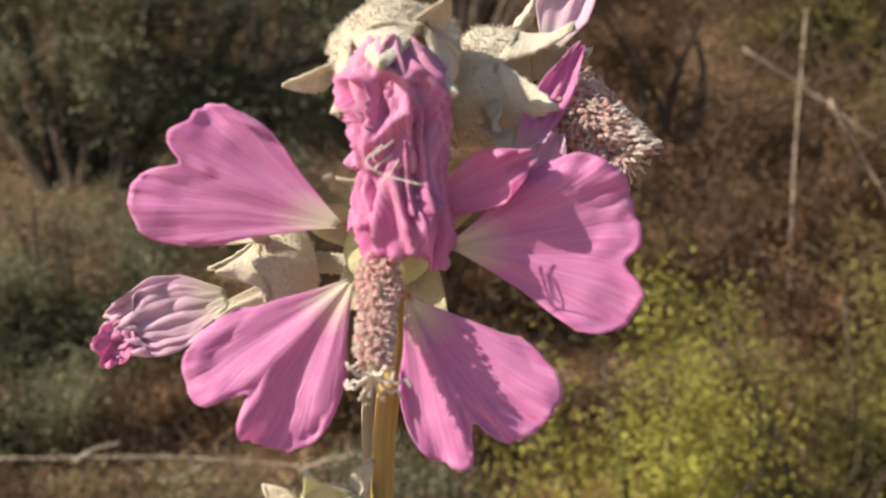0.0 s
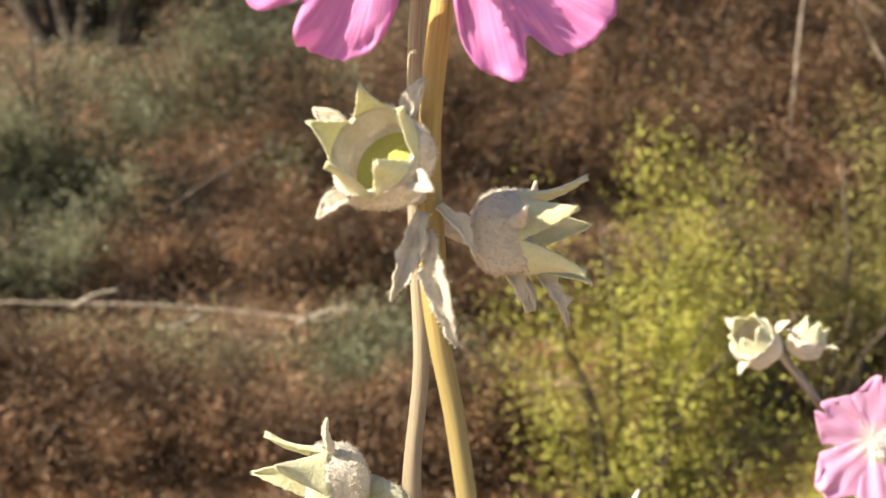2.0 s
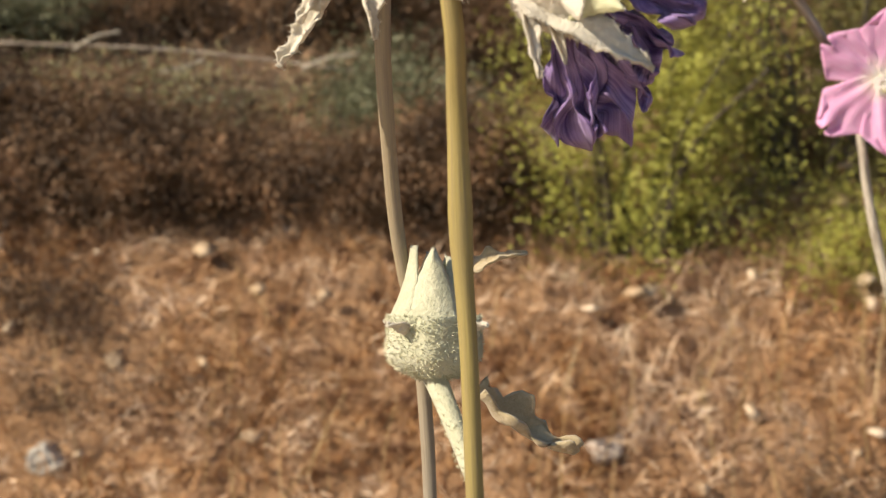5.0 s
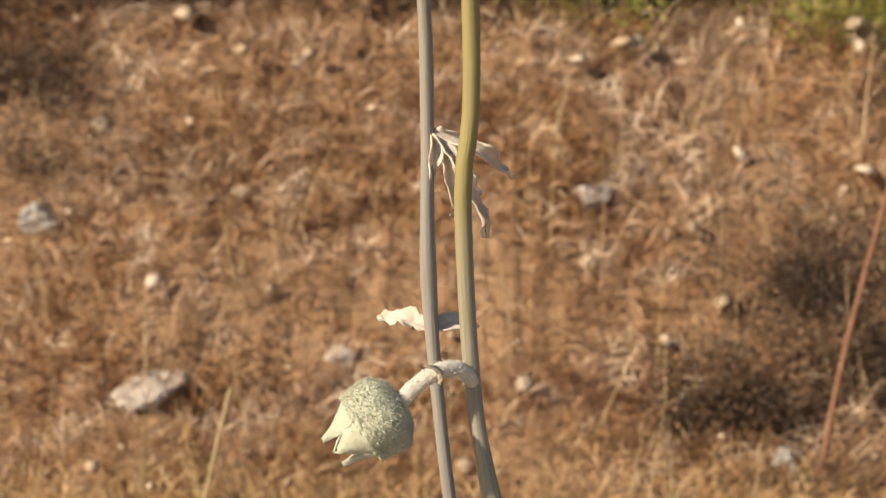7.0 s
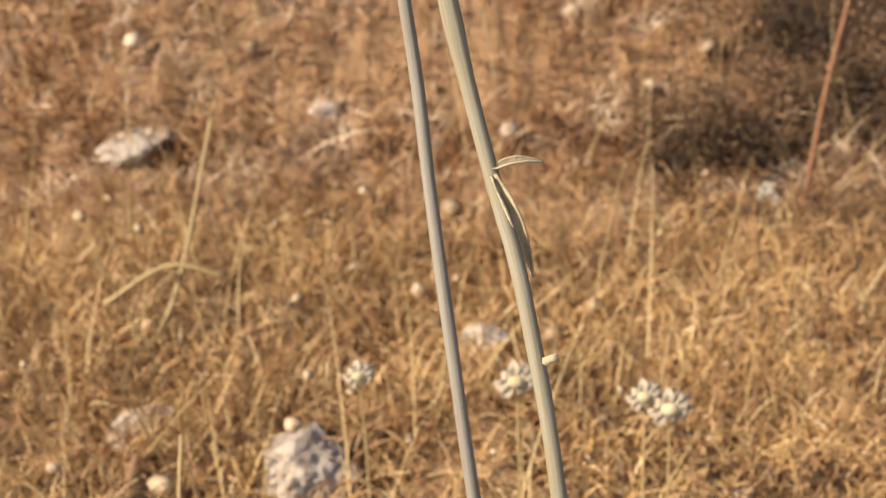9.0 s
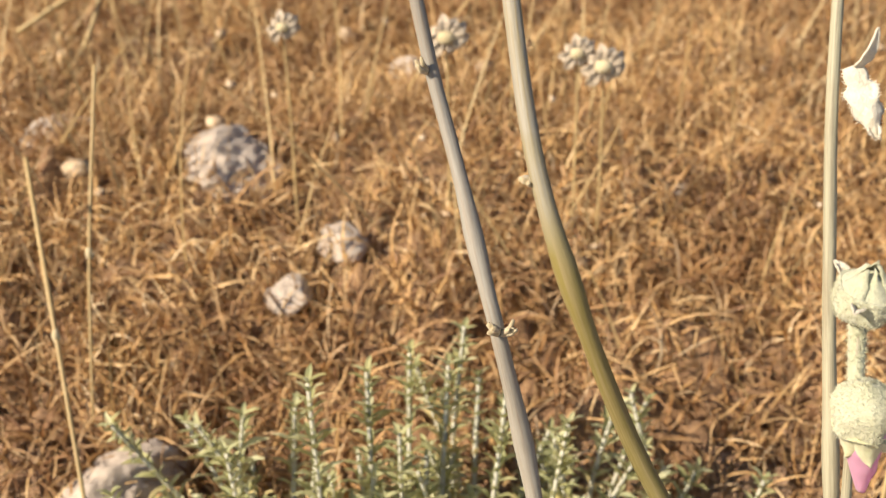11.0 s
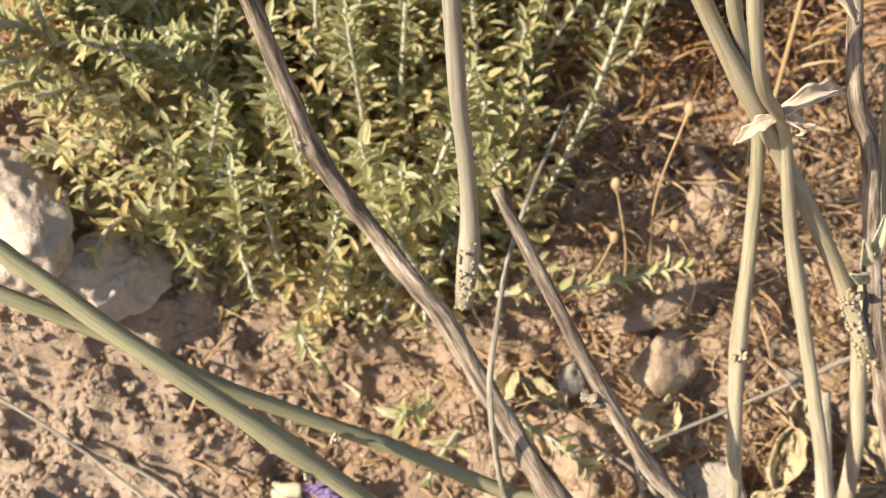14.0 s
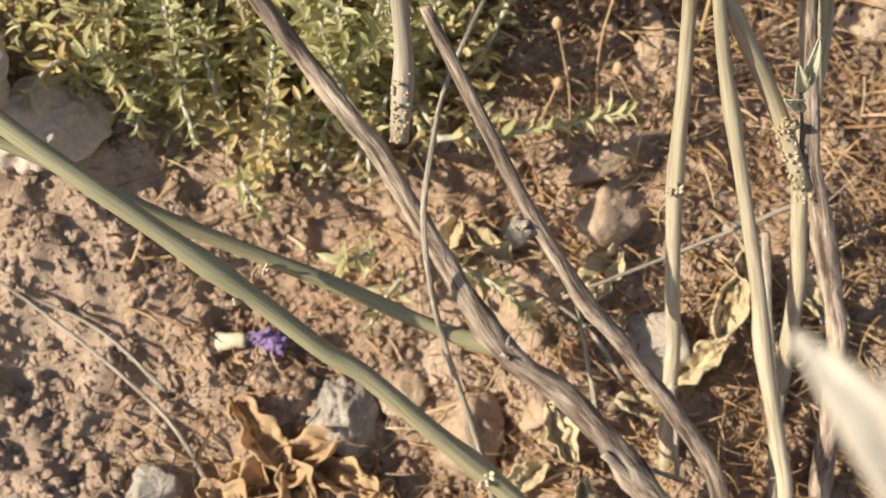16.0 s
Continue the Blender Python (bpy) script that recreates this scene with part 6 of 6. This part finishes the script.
# Low dark shrubs at y 0.48-0.68 are added to stand in for shade.
SHRUBS = (
    ("dark_shrub", (-0.30, 0.84), 0.28, 0.46, 0.08, 26000, 0.012, M_SHRUB_SHADED, "dark grey-green shrub in shade", 1, 12),
    ("dark_shrub", (-0.02, 1.00), 0.28, 0.44, 0.08, 20000, 0.010, M_SHRUB_SHADED, "dark grey-green shrub in shade", 2, 12),
    ("dark_shrub", (-0.28, 0.66), 0.16, 0.15, 0.04, 14000, 0.008, M_SHRUB_SHADED, "low dark grey-green shrub", 12, 12),
    ("brown_shrub", (-0.05, 0.68), 0.15, 0.15, 0.04, 14000, 0.008, M_SHRUB_BROWN, "low dark brown shrub added to darken the shaded slope", 8, 14),
    ("brown_shrub", (0.13, 0.80), 0.20, 0.26, 0.06, 18000, 0.009, M_SHRUB_BROWN, "dark brown withered shrub", 3, 14),
    ("brown_shrub", (-0.20, 0.48), 0.17, 0.075, 0.03, 12000, 0.007, M_SHRUB_BROWN, "low dark brown shrub added to darken the shaded slope", 9, 14),
    ("green_shrub", (0.085, 0.47), 0.080, 0.20, 0.03, 9000, 0.007, M_SHRUB_GREEN, "small sunlit yellow-green shrub", 4, 10),
    ("green_shrub", (0.19, 0.52), 0.09, 0.20, 0.03, 8000, 0.007, M_SHRUB_OLIVE, "small sunlit yellow-green shrub", 5, 10),
    ("green_shrub", (0.20, 0.46), 0.06, 0.06, 0.02, 4000, 0.006, M_SHRUB_GREEN, "tiny yellow-green shrub in dry grass", 10, 9),
    ("green_shrub", (0.30, 0.58), 0.10, 0.16, 0.03, 8000, 0.008, M_SHRUB_OLIVE, "sunlit olive shrub up the slope", 27, 11),
    ("brown_shrub", (-0.34, 0.60), 0.12, 0.075, 0.03, 9000, 0.008, M_SHRUB_SHADED, "low dark shrub added to darken the shaded slope", 21, 12),
    ("brown_shrub", (-0.14, 0.61), 0.13, 0.085, 0.03, 9000, 0.008, M_SHRUB_BROWN, "low dark brown shrub added to darken the shaded slope", 22, 12),
    ("brown_shrub", (0.05, 0.60), 0.11, 0.085, 0.03, 9000, 0.008, M_SHRUB_BROWN, "low dark brown shrub added to darken the shaded slope", 23, 12),
    ("brown_shrub", (0.24, 0.72), 0.14, 0.17, 0.04, 12000, 0.009, M_SHRUB_BROWN, "dark brown withered shrub", 24, 12),
    ("green_shrub", (0.36, 0.74), 0.12, 0.20, 0.04, 9000, 0.009, M_SHRUB_OLIVE, "sunlit olive shrub up the slope", 25, 12),
    ("brown_shrub", (0.10, 0.70), 0.10, 0.14, 0.04, 9000, 0.009, M_SHRUB_BROWN, "dark brown withered shrub", 26, 12),
    ("brown_shrub", (-0.06, 0.49), 0.12, 0.075, 0.03, 11000, 0.008, M_SHRUB_BROWN, "low dark brown shrub added to darken the shaded slope", 41, 12),
    ("brown_shrub", (-0.26, 0.535), 0.12, 0.06, 0.03, 8000, 0.008, M_SHRUB_BROWN, "low dark brown shrub added to darken the shaded slope", 42, 12),
    ("brown_shrub", (-0.09, 0.545), 0.12, 0.06, 0.03, 8000, 0.008, M_SHRUB_SHADED, "low dark shrub added to darken the shaded slope", 43, 12),
    ("brown_shrub", (0.160, 0.325), 0.055, 0.060, 0.02, 4200, 0.006, M_SHRUB_BROWN, "small withered grey-brown tangle in the grass", 51, 26),
    ("brown_shrub", (0.185, 0.350), 0.030, 0.040, 0.015, 1500, 0.006, M_SHRUB_BROWN, "small withered grey-brown tangle in the grass", 52, 22),
    ("brown_shrub", (-0.13, 0.485), 0.14, 0.085, 0.03, 9000, 0.008, M_SHRUB_BROWN, "low dark brown shrub added to darken the shaded slope", 71, 12),
    ("brown_shrub", (-0.31, 0.500), 0.14, 0.090, 0.03, 9000, 0.008, M_SHRUB_BROWN, "low dark brown shrub added to darken the shaded slope", 72, 12),
    ("brown_shrub", (0.275, 0.640), 0.13, 0.150, 0.03, 10000, 0.009, M_SHRUB_BROWN, "dark brown withered shrub", 73, 12),
    ("brown_shrub", (0.320, 0.520), 0.10, 0.100, 0.03, 8000, 0.008, M_SHRUB_OLIVE, "low dull olive shrub", 74, 12),
    # Brown clutter right of the thyme, added also to darken for its shade.
    ("brown_shrub", (0.085, -0.060), 0.030, 0.022, 0.014, 5200, 0.0036, M_SHRUB_BROWN, "small withered brown tangle added to darken shaded grass", 91, 24),
    ("brown_shrub", (0.118, -0.072), 0.030, 0.022, 0.014, 5200, 0.0036, M_SHRUB_BROWN, "small withered brown tangle added to darken shaded grass", 92, 24),
    ("brown_shrub", (0.078, -0.088), 0.022, 0.016, 0.010, 3600, 0.0034, M_SHRUB_BROWN, "small withered brown tangle added to darken shaded grass", 93, 22),
    ("brown_shrub", (0.175, 0.300), 0.040, 0.040, 0.02, 6000, 0.006, M_SHRUB_BROWN, "small withered grey-brown tangle in the grass", 94, 26),
    ("brown_shrub", (0.125, 0.280), 0.045, 0.040, 0.02, 7000, 0.006, M_SHRUB_BROWN, "small withered grey-brown tangle in the grass", 81, 26),
    ("brown_shrub", (-0.17, 0.395), 0.090, 0.026, 0.03, 3200, 0.006, M_SHRUB_BROWN, "low withered brown tangle in the grass", 82, 24),
    ("brown_shrub", (-0.25, 0.430), 0.090, 0.032, 0.03, 3600, 0.006, M_SHRUB_BROWN, "low withered brown tangle in the grass", 83, 24),
    ("brown_shrub", (0.26, 0.420), 0.080, 0.036, 0.03, 3600, 0.006, M_SHRUB_BROWN, "low withered brown tangle in the grass", 84, 24),
    ("brown_shrub", (0.150, 0.235), 0.040, 0.034, 0.015, 2600, 0.005, M_SHRUB_BROWN, "small withered grey-brown tangle in the grass", 75, 24),
    # More brown clutter on the right that also stands in for shade.
    ("brown_shrub", (0.105, -0.015), 0.034, 0.020, 0.014, 4200, 0.0038, M_SHRUB_BROWN, "small withered brown tangle added to darken shaded grass", 76, 22),
    ("brown_shrub", (0.125, 0.050), 0.036, 0.024, 0.014, 4200, 0.0042, M_SHRUB_BROWN, "small withered brown tangle added to darken shaded grass", 77, 22),
    ("dark_shrub", (-0.17, 0.76), 0.13, 0.13, 0.04, 10000, 0.008, M_SHRUB_SHADED, "low dark grey-green shrub", 61, 12),
    ("green_tuft", (-0.17, 0.55), 0.12, 0.058, 0.006, 1000, 0.006, M_THYME, "pale green tufts along a fallen branch", 31, 14),
    ("green_shrub", (0.34, 0.92), 0.20, 0.34, 0.06, 14000, 0.010, M_SHRUB_OLIVE, "sunlit olive shrub up the slope", 6, 12),
    ("brown_shrub", (0.40, 1.10), 0.28, 0.46, 0.08, 18000, 0.010, M_SHRUB_BROWN, "dark brown shrub uphill", 7, 12),
)
for nm, at, wide, high, deep, leaves, size, mat, label, seed, limbs in SHRUBS:
    shrub(nm, at, wide, high, deep, leaves, size, mat, label, seed, limbs)
for i, (x0, x1, y, z0, z1, r) in enumerate(((-0.30, -0.06, 0.556, 0.372, 0.362, 0.0013), (0.21, 0.225, 0.66, 0.46, 0.66, 0.0012), (0.245, 0.30, 0.68, 0.60, 0.50, 0.0018), (0.30, 0.19, 0.70, 0.56, 0.64, 0.0018))):
    br = thing("bare_branch", (0, 0, 0), "pale bare branch lying on the slope" if i < 1 else "bare brown stalk standing uphill", "branch", "bare branches")
    stem("branch", br, [(x0, y, z0), ((x0 + x1) / 2, y + 0.006, (z0 + z1) / 2 + 0.004), (x1, y, z1)], r, r * 0.7, M_BARK, rough=0.15, seg=8, step=0.01)
    if i < 1:
        for s, dx, dz in ((0.22, 0.030, 0.012), (0.55, -0.026, -0.008), (0.8, 0.034, 0.010)):
            p = Vector((x0 + (x1 - x0) * s, y, z0 + (z1 - z0) * s))
            stem("side_twig", br, [p, p + Vector((dx * 0.5, -0.003, dz * 0.7)), p + Vector((dx, -0.004, dz))], 0.0015, 0.0008, M_TWIG, seg=6, step=0.005)
